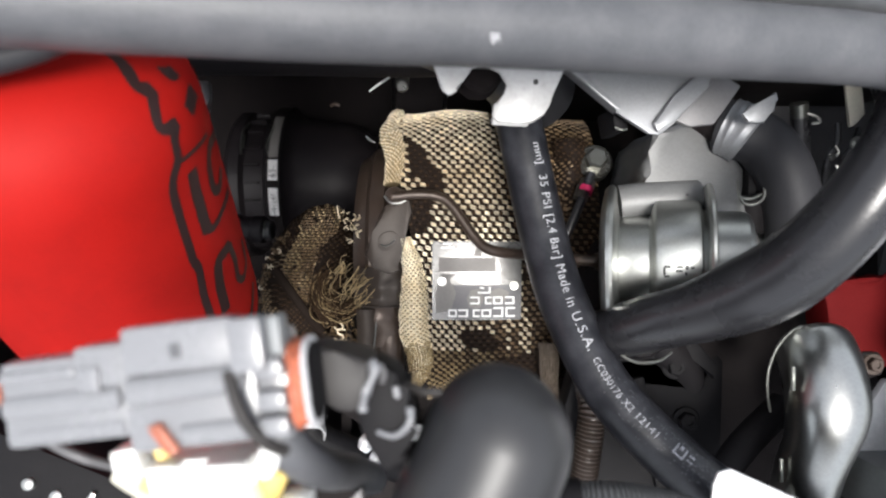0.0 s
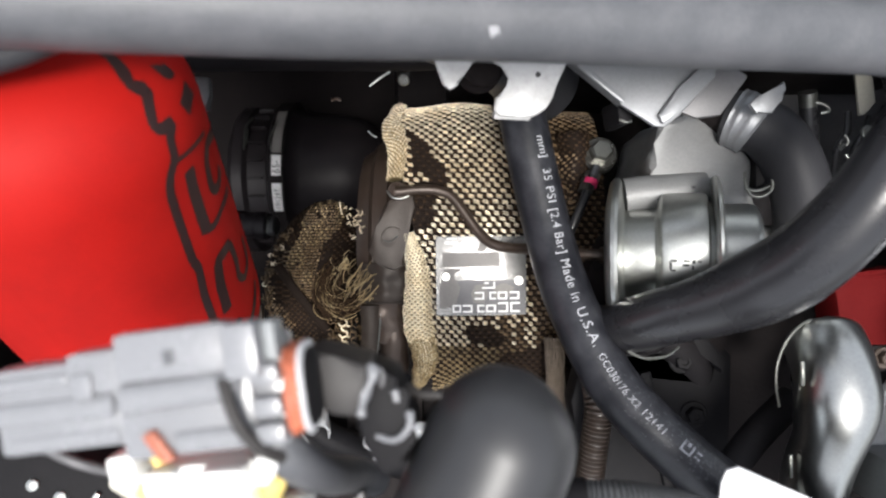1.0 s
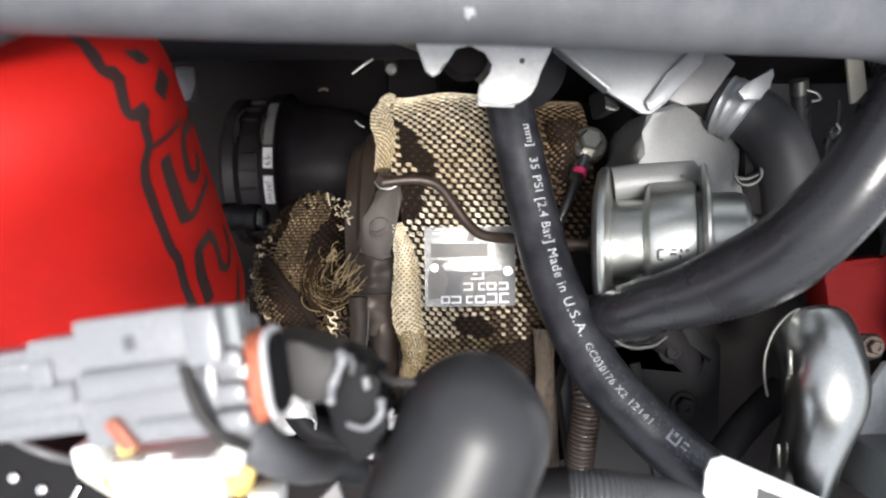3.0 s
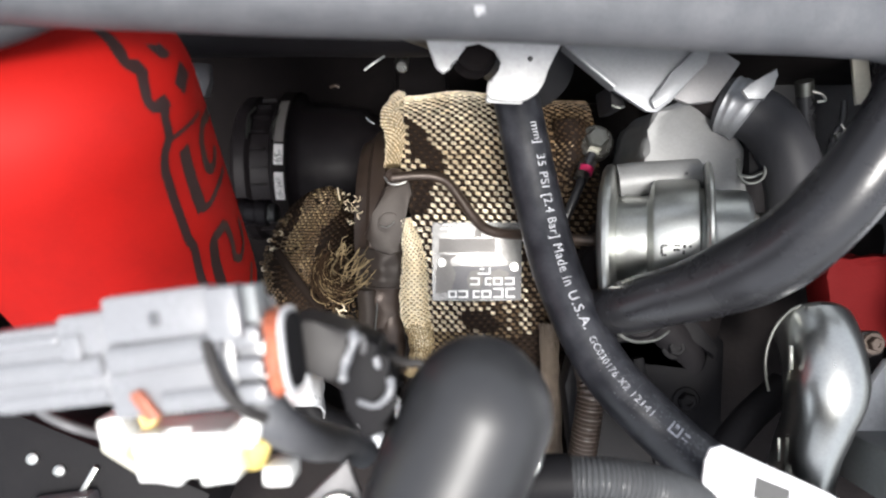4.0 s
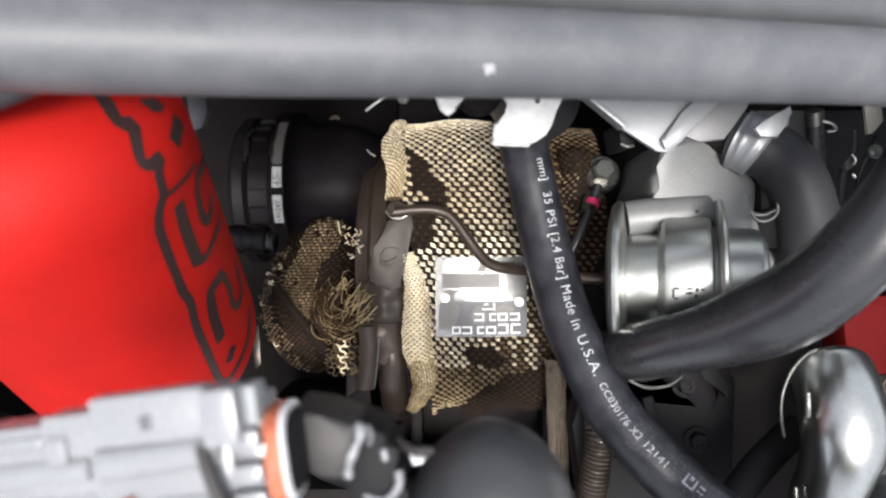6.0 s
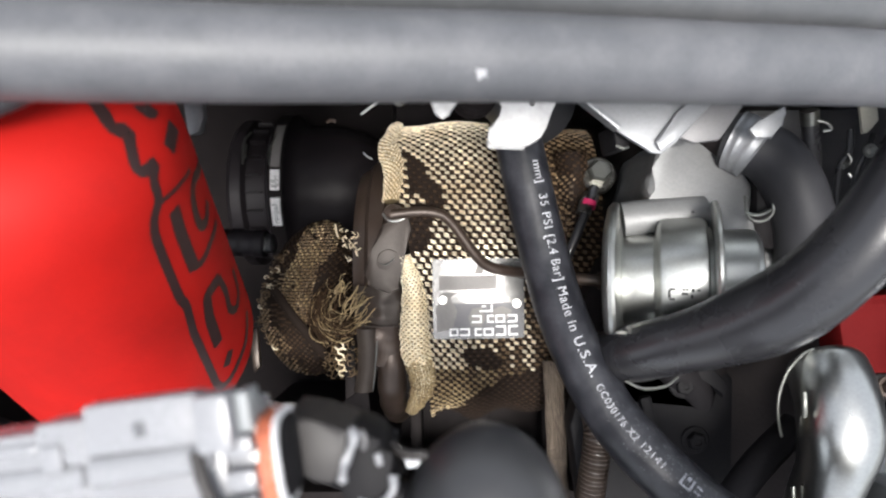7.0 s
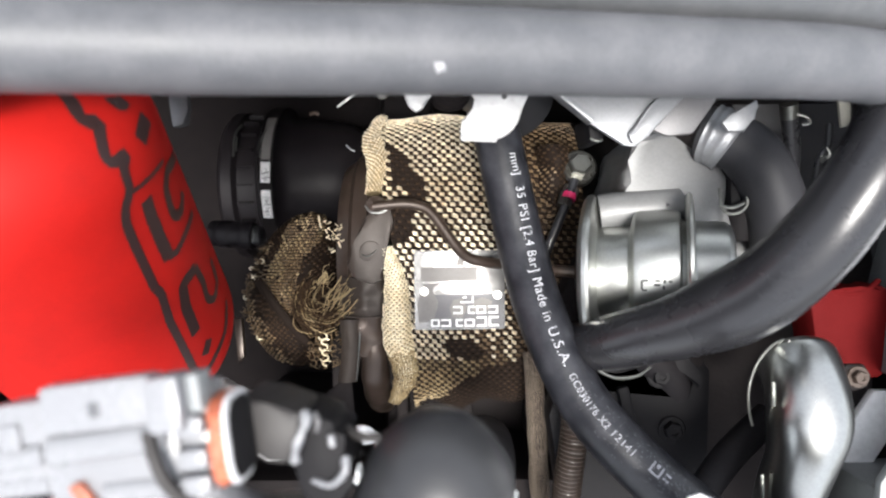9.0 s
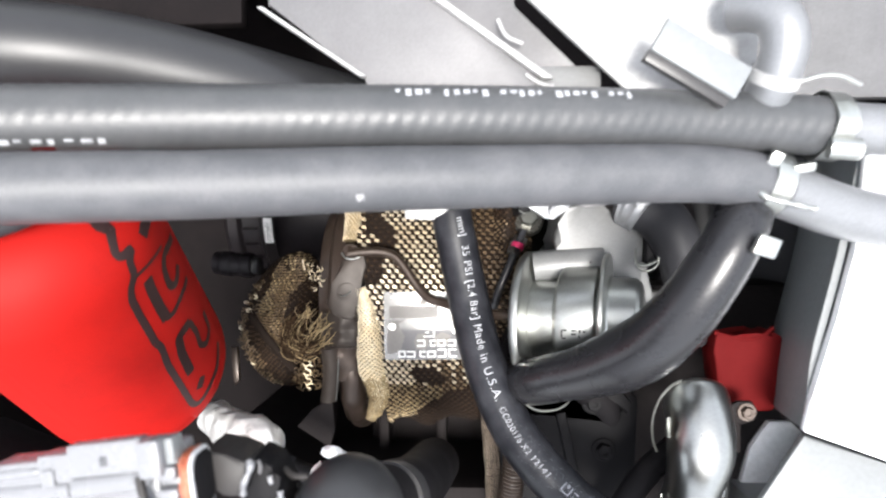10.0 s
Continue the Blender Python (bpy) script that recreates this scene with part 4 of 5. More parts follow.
for k in range(9):
    part("print_mark", sheet(lambda a, b, k=k: RIB.at(170 + k * 4.2 + a * (1.6 + 1.4 * ((k * 7) % 5) / 4), 0.72 + b * (0.08 + 0.1 * (k % 3) / 2), 10.1), 2, 3), LETTER_WHITE, heat)
part("red_mark", sheet(lambda a, b: RIB.at(186 + a * 6, 1.0 + b * 0.18, 10.05), 2, 3), RED_DULL, heat, "red printed mark")
part("hose_clamp", rough_up(tube([(158, 70.4, 420), (161.5, 70, 419.6), (165, 69.6, 419.2)], lambda s, a: 11.2 + 0.4 * math.cos(a * 4), 40, 12, wall=1.0), 0.4, 4), STEEL, heat, "shiny worm-drive hose clamp")
part("clamp_screw", rough_up(lathe([(0, 0), (0, 3.6), (9, 3.6), (10, 2.6), (10, 0)], (158, 62, 428), (0.8, -0.1, 0.15), 20), 0.3, 3), STEEL, heat)
part("clamp_tail", tube([(149, 83.4, 428), (155, 84.8, 429.4), (161, 84.4, 429.6), (168, 81.8, 428)], 0.7, 8, 20), STEEL, heat, "thin bright clamp wire")
part("pipe", tube([(160, 70.2, 419.8), (180, 69, 417), (210, 68, 414)], 8.6, 28, 14), ALU_SHEET, heat)

boot = thing("rubber_boot", (10, -60, 400), "smooth black rubber boot on a hose rising from the bay", "boot")
part("boot", tube([(15.8, -23.2, 479), (13.6, -28, 479.2), (8.8, -40, 480), (3.6, -52, 481.2), (-5, -75, 484.5), (-20, -120, 490)], lambda s, a: 14.3 * max(0.012, 1 - (1 - min(1, s / 15)) ** 2.0) ** 0.5, 56, 150), RUBBER_SMOOTH, boot)
part("neck", tube([(24, -72, 350), (20, -60, 405), (15, -50, 440), (11, -46, 466)], 11.5, 36, 40), RUBBER_DEEP, boot)
part("hose_clamp", tube([(14.6, -48.8, 446), (15.4, -50.4, 441), (16.2, -52, 436)], lambda s, a: 12.2 + 0.2 * math.cos(s * 2), 44, 12), PLASTIC_BLACK, boot, "black band clamp")

corr = thing("corrugated_sleeve", (45, -70, 415), "grey corrugated flexible sleeve", "sleeve")
part("sleeve", tube([(36, -68.5, 429), (46, -68.5, 430), (58, -71, 428), (70, -76, 423), (84, -86, 415), (96, -100, 402)], lambda s, a: 5.6 + 0.4 * math.sin(s * 4.9), 24, 420), RUBBER_RIB, corr)
part("end_cap", tube([(24, -70, 428), (30, -69, 429), (37, -68.5, 429.5)], 6.6, 24, 10), MATT_BLACK, corr)
part("tie", tube([(28.6, -56, 434), (28, -60, 436), (27, -64, 436.5), (24, -66.5, 436), (18, -68, 435)], lambda s, a: 1.0 - 0.045 * s, 10, 20), STEEL, corr, "pale wire tie")

cond = thing("corrugated_conduit", (70, -100, 280), "dark brown corrugated conduit", "conduit")
part("conduit", tube([(64, -58, 318), (63.5, -66, 330), (62.5, -76, 332), (60, -97, 330), (59, -125, 322), (62, -160, 306)], lambda s, a: 5.6 + 0.5 * math.sin(s * 3.6), 24, 420), BROWN_PLASTIC, cond)

# ---- shields and brackets at the top ----
shield = thing("heat_shield", (60, 90, 385), "bare aluminium heat shield with folded ribs", "heat shield")
part("lower_plate", slab([(43, 63), (61, 48), (72, 40.5), (76, 40), (81, 44), (93, 57), (98, 70), (94, 95), (48, 95)], 376, 378, 0.6), ALU_SHEET, shield)
part("rib", slab([(74.5, 40.6), (80.5, 44), (93, 57), (88, 61), (80, 53), (73, 44)], 378, 380.5, 1.0), ALU_SHEET, shield)
part("flange", slab([(43, 63), (61, 48), (62, 49.5), (45, 64.5)], 373, 380, 0.6), ALU_SHEET, shield)
part("lug", slab([(84, 48), (91, 45), (100, 46), (110, 60), (98, 68)], 364, 367, 1.0), ALU_DULL, shield)
part("upper_plate", slab([(-32, 119), (4, 92), (8, 80), (66, 80), (66, 92), (28, 119), (26, 190), (-32, 190)], 406, 408, 0.6), ALU_DULL, shield)
part("valley", slab([(30, 119), (68, 90), (68, 80), (99, 80), (58, 119), (58, 190), (30, 190)], 398, 400, 0.6), ALU_DULL, shield, "shaded valley of the shield")
# folds and end plate are white: the light they catch is in the colour
for x0, y0, x1, y1, w in ((-36, 118, 2, 92, 2.6), (26, 121, 68, 90, 4.2)):
    part("rib", slab([(x0, y0), (x1, y1), (x1 + w, y1), (x0 + w, y0)], 406.5, 411, 1.2), WHITE_PAINT, shield, "folded rib coloured white for its highlight")
for pts in ([(52, 112, 408.4), (55, 106, 408.8), (61, 103, 408.4)], [(62, 92, 408.4), (67, 88.6, 409), (72, 87.6, 408.6)]):
    part("crease", tube(pts, 0.7, 8, 12), WHITE_PAINT, shield, "crease coloured white for its highlight")
part("upper_plate", slab([(99, 82), (140, 82), (146, 160), (60, 160), (60, 119)], 412, 415, 1.0), WHITE_PAINT, shield, "plate coloured white for its glare in the sun")
part("stay", block((70, 86, 392), (40, 20, 28), 3), ALU_CAST, shield)

keeper = thing("pipe_clip", (63, 47, 352), "small black clip beside the shield with edge highlights laid on", "clip")
part("body", rough_up(block((63, 47, 364), (5, 9, 14), 1.2, (0, 10, 8)), 0.4, 4), MATT_BLACK, keeper)
# small highlights of the black clip, laid on as steel lines
part("edge", tube([(60.4, 51, 371.6), (63, 51.6, 372), (66, 50.6, 371.8)], 0.5, 8, 12), STEEL_DULL, keeper, "edge highlight laid on in steel")
part("edge", tube([(62, 44, 371.6), (64.4, 43, 372), (66.4, 43.4, 371.4)], 0.45, 8, 12), STEEL_DULL, keeper, "edge highlight laid on in steel")

strap = thing("hose_strap", (108, 86, 424), "dark grey flat strap over the ribbed hose", "strap")
part("strap", block((109, 82.5, 438), (30, 4, 4), 0.8, (0, 8, -29)), PLASTIC_BLACK, strap)
part("strap_top", block((113, 88, 440), (31, 11, 2.4), 0.8, (0, 8, -29)), PANEL_GREY, strap)

reserv = thing("pale_tube", (139, 95, 405), "pale grey plastic tube end that bends over", "tube")
part("tube", tube([(130, 108, 424), (135, 106, 430), (139.5, 101, 434), (141, 93, 434), (140, 84, 430), (139, 78, 424)], 7.2, 32, 40), ALU_SHEET, reserv)
part("collar", tube([(140.2, 86, 431), (139.6, 82.6, 429)], 7.9, 32, 8), WHITE_PAINT, reserv, "white collar")

bracket = thing("white_bracket", (15, 60, 380), "white painted steel bracket with an open slot", "bracket")
part("plate", rough_up(slab([(-8, 88), (-4, 62), (-0.5, 51.5), (2, 49.6), (4.5, 51), (6, 55), (9, 59.5), (14, 60.5), (19, 58), (21.4, 53.5), (20.6, 50), (16.6, 47), (16, 43), (17.6, 41.2), (25, 40.4), (29, 41.2), (32.6, 43.4), (34.6, 46.6), (36, 51), (41, 61), (46, 88)], 393, 395.5, 0.8), 0.3, 9), WHITE_PAINT, bracket)
part("flange", block((22, 42.2, 389.5), (12, 2.5, 9), 1.0, (12, 0, -3)), WHITE_PAINT, bracket)
part("hole", lathe([(0, 0), (0, 0.9), (0.3, 0.9), (0.3, 0)], (30, 54, 395.4), (0, 0, 1), 16), LETTER_BLACK, bracket, "small dark hole")
grom = thing("rubber_grommet", (12, 52, 380), "black rubber mount sitting in the bracket slot", "mount")
part("grommet", lathe([(0, 0), (0, 8), (6, 8), (8, 6.5), (12, 6.5), (13, 7.6), (16, 7.6), (17.5, 6), (17.5, 0)], (12.5, 63, 366), (0.05, -0.1, 1), 36), PIT, grom)

# ---- right side: pipe, red cloth, panels ----
pipe = thing("water_pipe", (130, -60, 340), "polished steel water pipe with a rounded end", "pipe")
PIPE = Line([(137.4, -32.5, 362), (137, -43, 371), (136.2, -55, 375.6), (134.6, -68, 374.4), (133, -82, 369.5), (134.6, -97, 363), (144, -114, 357), (167, -128, 350)], 160)


def pipe_r(s, a):
    """A blunt round end, a wide head and a shoulder down to the pipe."""
    tip = (1 - max(0, 1 - s / 7) ** 3) ** 0.5
    ease = min(1, max(0, (s - 26) / 20))
    return max(0.2, (13.4 - 2.2 * ease * ease * (3 - 2 * ease)) * tip)


part("pipe", sweep(PIPE, pipe_r, 48), CHROME, pipe)
for y0, z0 in ((-41, 384), (-75, 378)):
    part("seam", tube([(121.6 - (y0 < -60), y0, z0 - 4), (121.4 - (y0 < -60), y0 - 4, z0 - 3.5), (121.8 - (y0 < -60), y0 - 8, z0 - 4.4)], 0.9, 10, 16), STEEL_DULL, pipe)
part("wire_ring", tube([(130, -28, 371), (126, -30, 371), (121.5, -35, 371), (119, -41, 370.5), (118, -47, 370), (118.6, -54, 369), (121, -60, 366)], 0.5, 8, 50), STEEL_DULL, pipe, "thin bright wire ring")
part("stub", tube([(145, -63, 372), (147.5, -70, 370), (149, -80, 365), (149, -100, 350)], 2.4, 14, 20), CHROME, pipe)

cloth = thing("red_cover", (160, -30, 330), "dull red soft cover behind the pipe", "cover")
part("cover", rough_up(slab([(151, -11), (156, -12.5), (163, -14), (171, -13), (177, -9), (181, -13), (180, -22), (182, -30), (181, -40), (176, -46), (166, -47), (158, -44), (152, -34), (150, -20)], 335, 352, 4), 1.2, 9), RED_DULL, cloth)
part("edge_binding", tube([(151, -11, 350), (156, -12.5, 351), (163, -14, 351), (171, -13, 351), (177, -9, 350)], 1.1, 10, 30), RED_DULL, cloth)
tab = thing("steel_tab", (156, -44, 345), "bare steel tab held by a flange bolt", "tab")
part("tab", slab([(152, -40), (155, -38), (161, -38), (163.5, -42), (162, -46.5), (157, -48), (152, -46.5)], 364, 366.5, 0.8), SHADOW_METAL, tab)
part("post", block((152, -52, 345), (10, 18, 42), 2), SHADOW_METAL, tab)
bolt("flange_bolt", (158.5, -42.5, 366), 2.7, 3.4, "greasy flange bolt on the steel tab", STEEL_BROWN)

panel = thing("body_panel", (200, 20, 300), "white body side panel catching the sun", "panel")
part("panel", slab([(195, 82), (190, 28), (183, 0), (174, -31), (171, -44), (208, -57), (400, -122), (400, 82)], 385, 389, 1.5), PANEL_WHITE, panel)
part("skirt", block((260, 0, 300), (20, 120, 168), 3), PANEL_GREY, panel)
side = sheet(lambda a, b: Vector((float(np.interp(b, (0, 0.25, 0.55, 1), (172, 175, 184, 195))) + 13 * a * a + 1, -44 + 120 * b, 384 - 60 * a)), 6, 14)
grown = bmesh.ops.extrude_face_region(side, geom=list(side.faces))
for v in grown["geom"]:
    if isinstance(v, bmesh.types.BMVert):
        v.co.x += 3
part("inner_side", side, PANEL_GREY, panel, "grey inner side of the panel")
rail = thing("side_rail", (160, -60, 380), "grey painted side rail below the panel", "rail")
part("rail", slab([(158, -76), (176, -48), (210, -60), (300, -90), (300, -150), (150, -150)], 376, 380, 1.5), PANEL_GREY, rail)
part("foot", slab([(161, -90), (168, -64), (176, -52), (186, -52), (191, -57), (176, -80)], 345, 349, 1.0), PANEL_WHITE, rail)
part("web", block((220, -90, 360), (120, 20, 34), 2), PANEL_GREY, rail)

tag = thing("white_tag", (95, -80, 400), "plain white plastic card standing in the bay", "card")
part("card", slab([(71, -112), (75.5, -66), (77, -62.5), (80.5, -61.5), (108, -74), (150, -96), (150, -112)], 422, 423.2, 0.4), CARD, tag)
part("print_mark", slab([(89, -76), (89.6, -70.2), (99, -74), (99, -80)], 423.25, 423.35, 0), LETTER_BLACK, tag, "black printed block")

# ---- red canister at the left ----
can = thing("red_canister", (-113, 12, 300), "glossy red canister with black graphics", "canister")
RC, RA = Vector((-107.3, 6.1, 400)), Vector((0.067, 0.618, 0.784)).normalized()
RX = (Vector((1, 0, 0)) - RA * RA.x).normalized()
RZ = RX.cross(RA).normalized()
RR, STRAIGHT, DOME = 40.3, 41.2, 31.1


def can_profile(s):
    e = min(1.0, max(0.0, abs(s) - STRAIGHT) / DOME)
    return RR * (1 - e ** 2.4) ** 0.42


def on_can_red(s, turn, lift=0.0):
    return RC + RA * s + (RX * math.sin(turn) + RZ * math.cos(turn)) * (can_profile(s) + lift)


part("shell", sheet(lambda a, b: on_can_red(-72.2 + 144.4 * a, 2 * math.pi * b), 90, 96), RED, can)


def stroke(pts, width):
    """A printed line on the canister through points of (mm along it, degrees round it)."""
    p = [Vector((s, radians(t) * RR, 0)) for s, t in pts]
    run = []
    for a, b in zip(p, p[1:]):
        n = max(2, int((b - a).length / 1.2))
        run += [a.lerp(b, k / n) for k in range(n)]
    run.append(p[-1])
    for _ in range(2):
        run = [run[0]] + [(run[k - 1] + run[k] * 2 + run[k + 1]) / 4 for k in range(1, len(run) - 1)] + [run[-1]]
    bm = bmesh.new()
    rows = []
    for k, q in enumerate(run):
        d = (run[min(k + 1, len(run) - 1)] - run[max(k - 1, 0)]).normalized()
        side = Vector((-d.y, d.x, 0)) * width / 2
        rows.append([bm.verts.new(on_can_red((q + side * w).x, (q + side * w).y / RR, 0.25)) for w in (-1, -0.33, 0.33, 1)])
    for a, b in zip(rows, rows[1:]):
        for k in range(3):
            bm.faces.new((a[k], a[k + 1], b[k + 1], b[k]))
    return bm


for pts, width in (([(68, 87), (65.8, 84), (64.2, 79), (62.2, 75.6), (61.6, 78), (61.3, 83), (59.8, 77.5), (56.2, 71.5), (54, 70.8), (52.9, 75), (53.2, 80), (50.9, 73.5), (45, 71), (43.4, 66.5), (38.5, 63.5), (28.5, 62.3), (11.6, 61)], 2.8),
                   ([(11.6, 61), (7.8, 62.2), (-5, 59.4), (-20, 58.6), (-38, 57.6), (-42, 59.2), (-42.8, 64), (-40.5, 75), (-39.4, 84), (-33, 97)], 2.8),
                   ([(61.2, 95), (58.9, 92.5), (58.4, 99)], 3.0), ([(51.9, 100), (51.9, 93), (51.2, 88)], 4.2), ([(44.6, 71.5), (43.2, 79), (40.2, 94)], 1.3),
                   ([(31.6, 110), (36.8, 93), (34, 87.5), (26.6, 84.8), (22.6, 86.2), (21.4, 92), (24, 99)], 3.2),
                   ([(39, 75.5), (33, 74), (22.7, 73), (16, 72.8)], 4.4), ([(16.3, 72.7), (14.3, 77.4), (14.8, 87.4), (13.2, 101)], 2.4),
                   ([(1, 83.5), (2.4, 72.5), (-6.6, 69), (-21, 67.4)], 4.2), ([(1, 83.6), (-8.3, 84.5), (-16, 81.8), (-21, 86.5), (-19.4, 96.5), (-9.8, 99)], 2.8), ([(-30.4, 72), (-34.6, 66)], 3.8)):
    part("graphic", stroke(pts, width), DECAL_BLACK, can, "black printed graphic")

# ---- connectors at the front ----
conn = thing("wiring_connector", (-50, -24, 478), "light grey wiring connector with orange seal", "connector")
CM = Matrix.Translation((-20, -20.2, 496.5)) @ Euler((0, radians(-2.5), radians(7))).to_matrix().to_4x4() @ Matrix.Diagonal((1.05, 1.03, 1, 1))
def cbox(x0, x1, y0, y1, z0, z1, bevel=0.8):
    return slab([(x0, y0), (x1, y0), (x1, y1), (x0, y1)], z0, z1, bevel, CM)


def rib(x0, x1, y, z, r, flat=0.6, slope=0.0):
    """A round-topped rib along the connector."""
    ln = Line([(x0, y, z), ((x0 + x1) / 2, y + slope / 2, z), (x1, y + slope, z)], 24)
    ends = lambda q, a: r * (1 - max(0, 1 - min(q, ln.length - q) / 1.2) ** 2) ** 0.5 + 0.05
    bm = sweep(ln, ends, 20, flat=flat)
    bmesh.ops.transform(bm, matrix=CM, verts=bm.verts)
    return bm


part("body", cbox(-30, -9, -9, 8.5, -7.5, 3.6, 1.8), GREY_PLASTIC, conn)
part("rear_shell", cbox(-50, -29, -6.5, 7.6, -6.5, 2.6, 1.8), GREY_PLASTIC, conn)
part("rear_step", cbox(-37, -28, 2, 8.8, -3, 3.6, 1.0), GREY_PLASTIC, conn)
part("rear_seal", cbox(-51.4, -49.8, 1, 5, -3, 2.8, 0.6), ORANGE_SEAL, conn, "orange seal at the rear")
part("deck", cbox(-28.5, -11, 3.4, 11, 1, 5.4, 1.1), GREY_PLASTIC, conn)
part("deck_slot", cbox(-20.8, -19.2, 5.6, 7.8, 5.4, 5.6, 0.05), RUBBER_DUSTY, conn)
part("deck_rail", cbox(-36, -33, 1.6, 5.6, 3.4, 4.3, 0.5), GREY_PLASTIC, conn)
part("rib", rib(-29.5, -10.2, 0.8, 3.4, 2.5, 0.75, 0.5), GREY_PLASTIC, conn)
part("rib", rib(-22, -10, -6.6, 3.3, 1.7, 0.7), GREY_PLASTIC, conn)
part("rib", rib(-50, -37, 5.0, 2.4, 1.0, 0.7), GREY_PLASTIC, conn)
part("rib", rib(-50, -30, 0.2, 2.4, 1.9, 0.6), GREY_PLASTIC, conn)
part("rib", rib(-49, -30, -4.4, 2.0, 1.5, 0.6), GREY_PLASTIC, conn)
part("latch", cbox(-11.6, -6.4, 2.2, 10.6, 1, 7.2, 1.0), GREY_PLASTIC, conn)
part("latch_gap", cbox(-6.2, -4.2, 4.4, 10.2, 0, 5.0, 0.5), PANEL_GREY, conn)
part("collar", cbox(-10, -4.4, -9.4, 8, -6, 2.6, 1.6), GREY_PLASTIC, conn)
for y0 in (2.4, -2.6, -6.6):
    part("collar_lug", cbox(-9.2, -4.6, y0 - 1.7, y0 + 1.5, 2, 5.0, 0.9), GREY_PLASTIC, conn)
wire = tube([(-12.4, 2.6, 5.4), (-11.6, -1.5, 6.0), (-10.4, -5.5, 5.8), (-8.4, -9, 4.4), (-6.6, -11.4, 1.4)], 1.0, 14, 30)
bmesh.ops.transform(wire, matrix=CM, verts=wire.verts)
part("latch_wire", wire, PLUG_GREY, conn, "thin grey wire over the collar")
def oval(x0, x1, r, wave=0.0, round_end=0.6):
    """A rounded-square length of the connector along its axis."""
    n = 28
    ln = Line([(x0, -1.2, -1.2), ((x0 + x1) / 2, -1.2, -1.2), (x1, -1.2, -1.2)], n)

    def rad(s, a):
        end = min(s, ln.length - s) / round_end
        ease = 1 - 0.08 * max(0.0, 1 - end) ** 2
        return (r + wave * math.sin(s * 3.6)) * ease * (abs(math.cos(a)) ** 3.4 + abs(math.sin(a)) ** 3.4) ** (-1 / 3.4)

    bm = sweep(ln, rad, 56, flat=0.8)
    bmesh.ops.transform(bm, matrix=CM, verts=bm.verts)
    return bm


part("seal", rough_up(oval(-4.4, -2.0, 6.7, 0.4), 0.4, 2.2), ORANGE_SEAL, conn, "dirty orange silicone seal")
part("rim", oval(-2.0, -1.2, 7.1, 0.0, 0.4), CARD, conn, "pale grey rim")
part("seal_tab", slab([(-26.2, -4.6), (-24.2, -4.0), (-21.4, -8.8), (-23.6, -9.4)], 3.4, 5.0, 0.6, CM), ORANGE_SEAL, conn, "orange tab")
plug = thing("connector_plug", (-14, -24, 476), "black plug with pale clips and a grey cable", "plug")
part("plug", slab([(-23.5, -16.6), (-18.5, -17.8), (-12.6, -19.4), (-13, -24), (-15, -28.4), (-18.5, -28), (-23.5, -24.8)], 476, 491, 1.4), PLUG_GREY, plug)
part("socket", oval(-1.2, -0.8, 6.2, 0.0, 0.3), MATT_BLACK, plug)
part("clip_block", slab([(-13.6, -20.2), (-8, -22.8), (-7.6, -26), (-4.8, -29), (-6, -33), (-6.5, -39), (-11, -41), (-14.5, -35), (-16, -29.8)], 471, 485, 2.2), MATT_BLACK, plug, "black clip block of the plug")
part("clear_clip", tube([(-12.4, -19.8, 489), (-11.9, -21, 489.8), (-12.6, -23, 490), (-13.7, -25.2, 489.8), (-14.1, -28.2, 489)], lambda s, a: 0.85 + 0.2 * math.sin(s * 1.4), 12, 24), GREY_PLASTIC, plug, "pale curved clip edge")
part("clear_clip", tube([(-6, -28.8, 485.4), (-5.9, -30.8, 486), (-7, -32.6, 486), (-9, -33.8, 485.6), (-12, -33.2, 485)], lambda s, a: 0.8 - 0.035 * s, 12, 30), GREY_PLASTIC, plug, "pale curved clip edge")
part("clear_clip", tube([(-11.3, -20.8, 486), (-10.6, -22.2, 486.4), (-11, -24, 486)], 0.5, 10, 12), ALU_DULL, plug, "pale curved clip edge")
part("clear_clip", tube([(-8.6, -24.9, 485.6), (-8.2, -26.8, 485.6)], 0.65, 10, 8), GREY_PLASTIC, plug, "pale curved clip edge")
part("hook", tube([(-7, -26, 478), (-4, -27, 480), (-0.4, -27.2, 480.4), (0, -30, 479)], 0.9, 12, 24), PLUG_GREY, plug, "dull grey hooked edge")
part("cable", tube([(-31, -28, 485), (-29.2, -33, 486.5), (-26.6, -38, 484), (-23.4, -44, 474), (-20.8, -50, 458), (-18, -58, 440)], lambda s, a: 4.0 + 0.15 * noise.noise(Vector((s * 0.3, math.cos(a), math.sin(a)))), 18, 40), RUBBER_DUSTY, plug, "chalky grey rubber cable")

white = thing("relay_connector", (-40, -42, 478), "white plastic connector with amber inserts in the sun", "connector")
part("body", block((-43, -42, 483), (19, 10, 10), 2, (0, 6, 4)), WHITE_PLASTIC, white)
for x, y, z, w, h, t in ((-55.6, -37.6, 486, 5, 5.6, 12), (-48.5, -39.5, 487, 6, 4, 4), (-38, -39, 487.4, 8, 4, 3), (-36.5, -44.5, 486, 7, 5, 9), (-46, -45, 486, 7, 4, -8), (-27, -47, 482, 5.6, 4, 4)):
    part("block", block((x, y, z), (w, h, 7), 1.3, (4, -3, t)), WHITE_PLASTIC, white)
part("cap", tube([(-32, -39.5, 486), (-30.6, -36.6, 488.5), (-29.4, -33.8, 490)], lambda s, a: 2.2 - 0.25 * (s > 5.5), 24, 20), WHITE_PLASTIC, white, "glossy white cap")
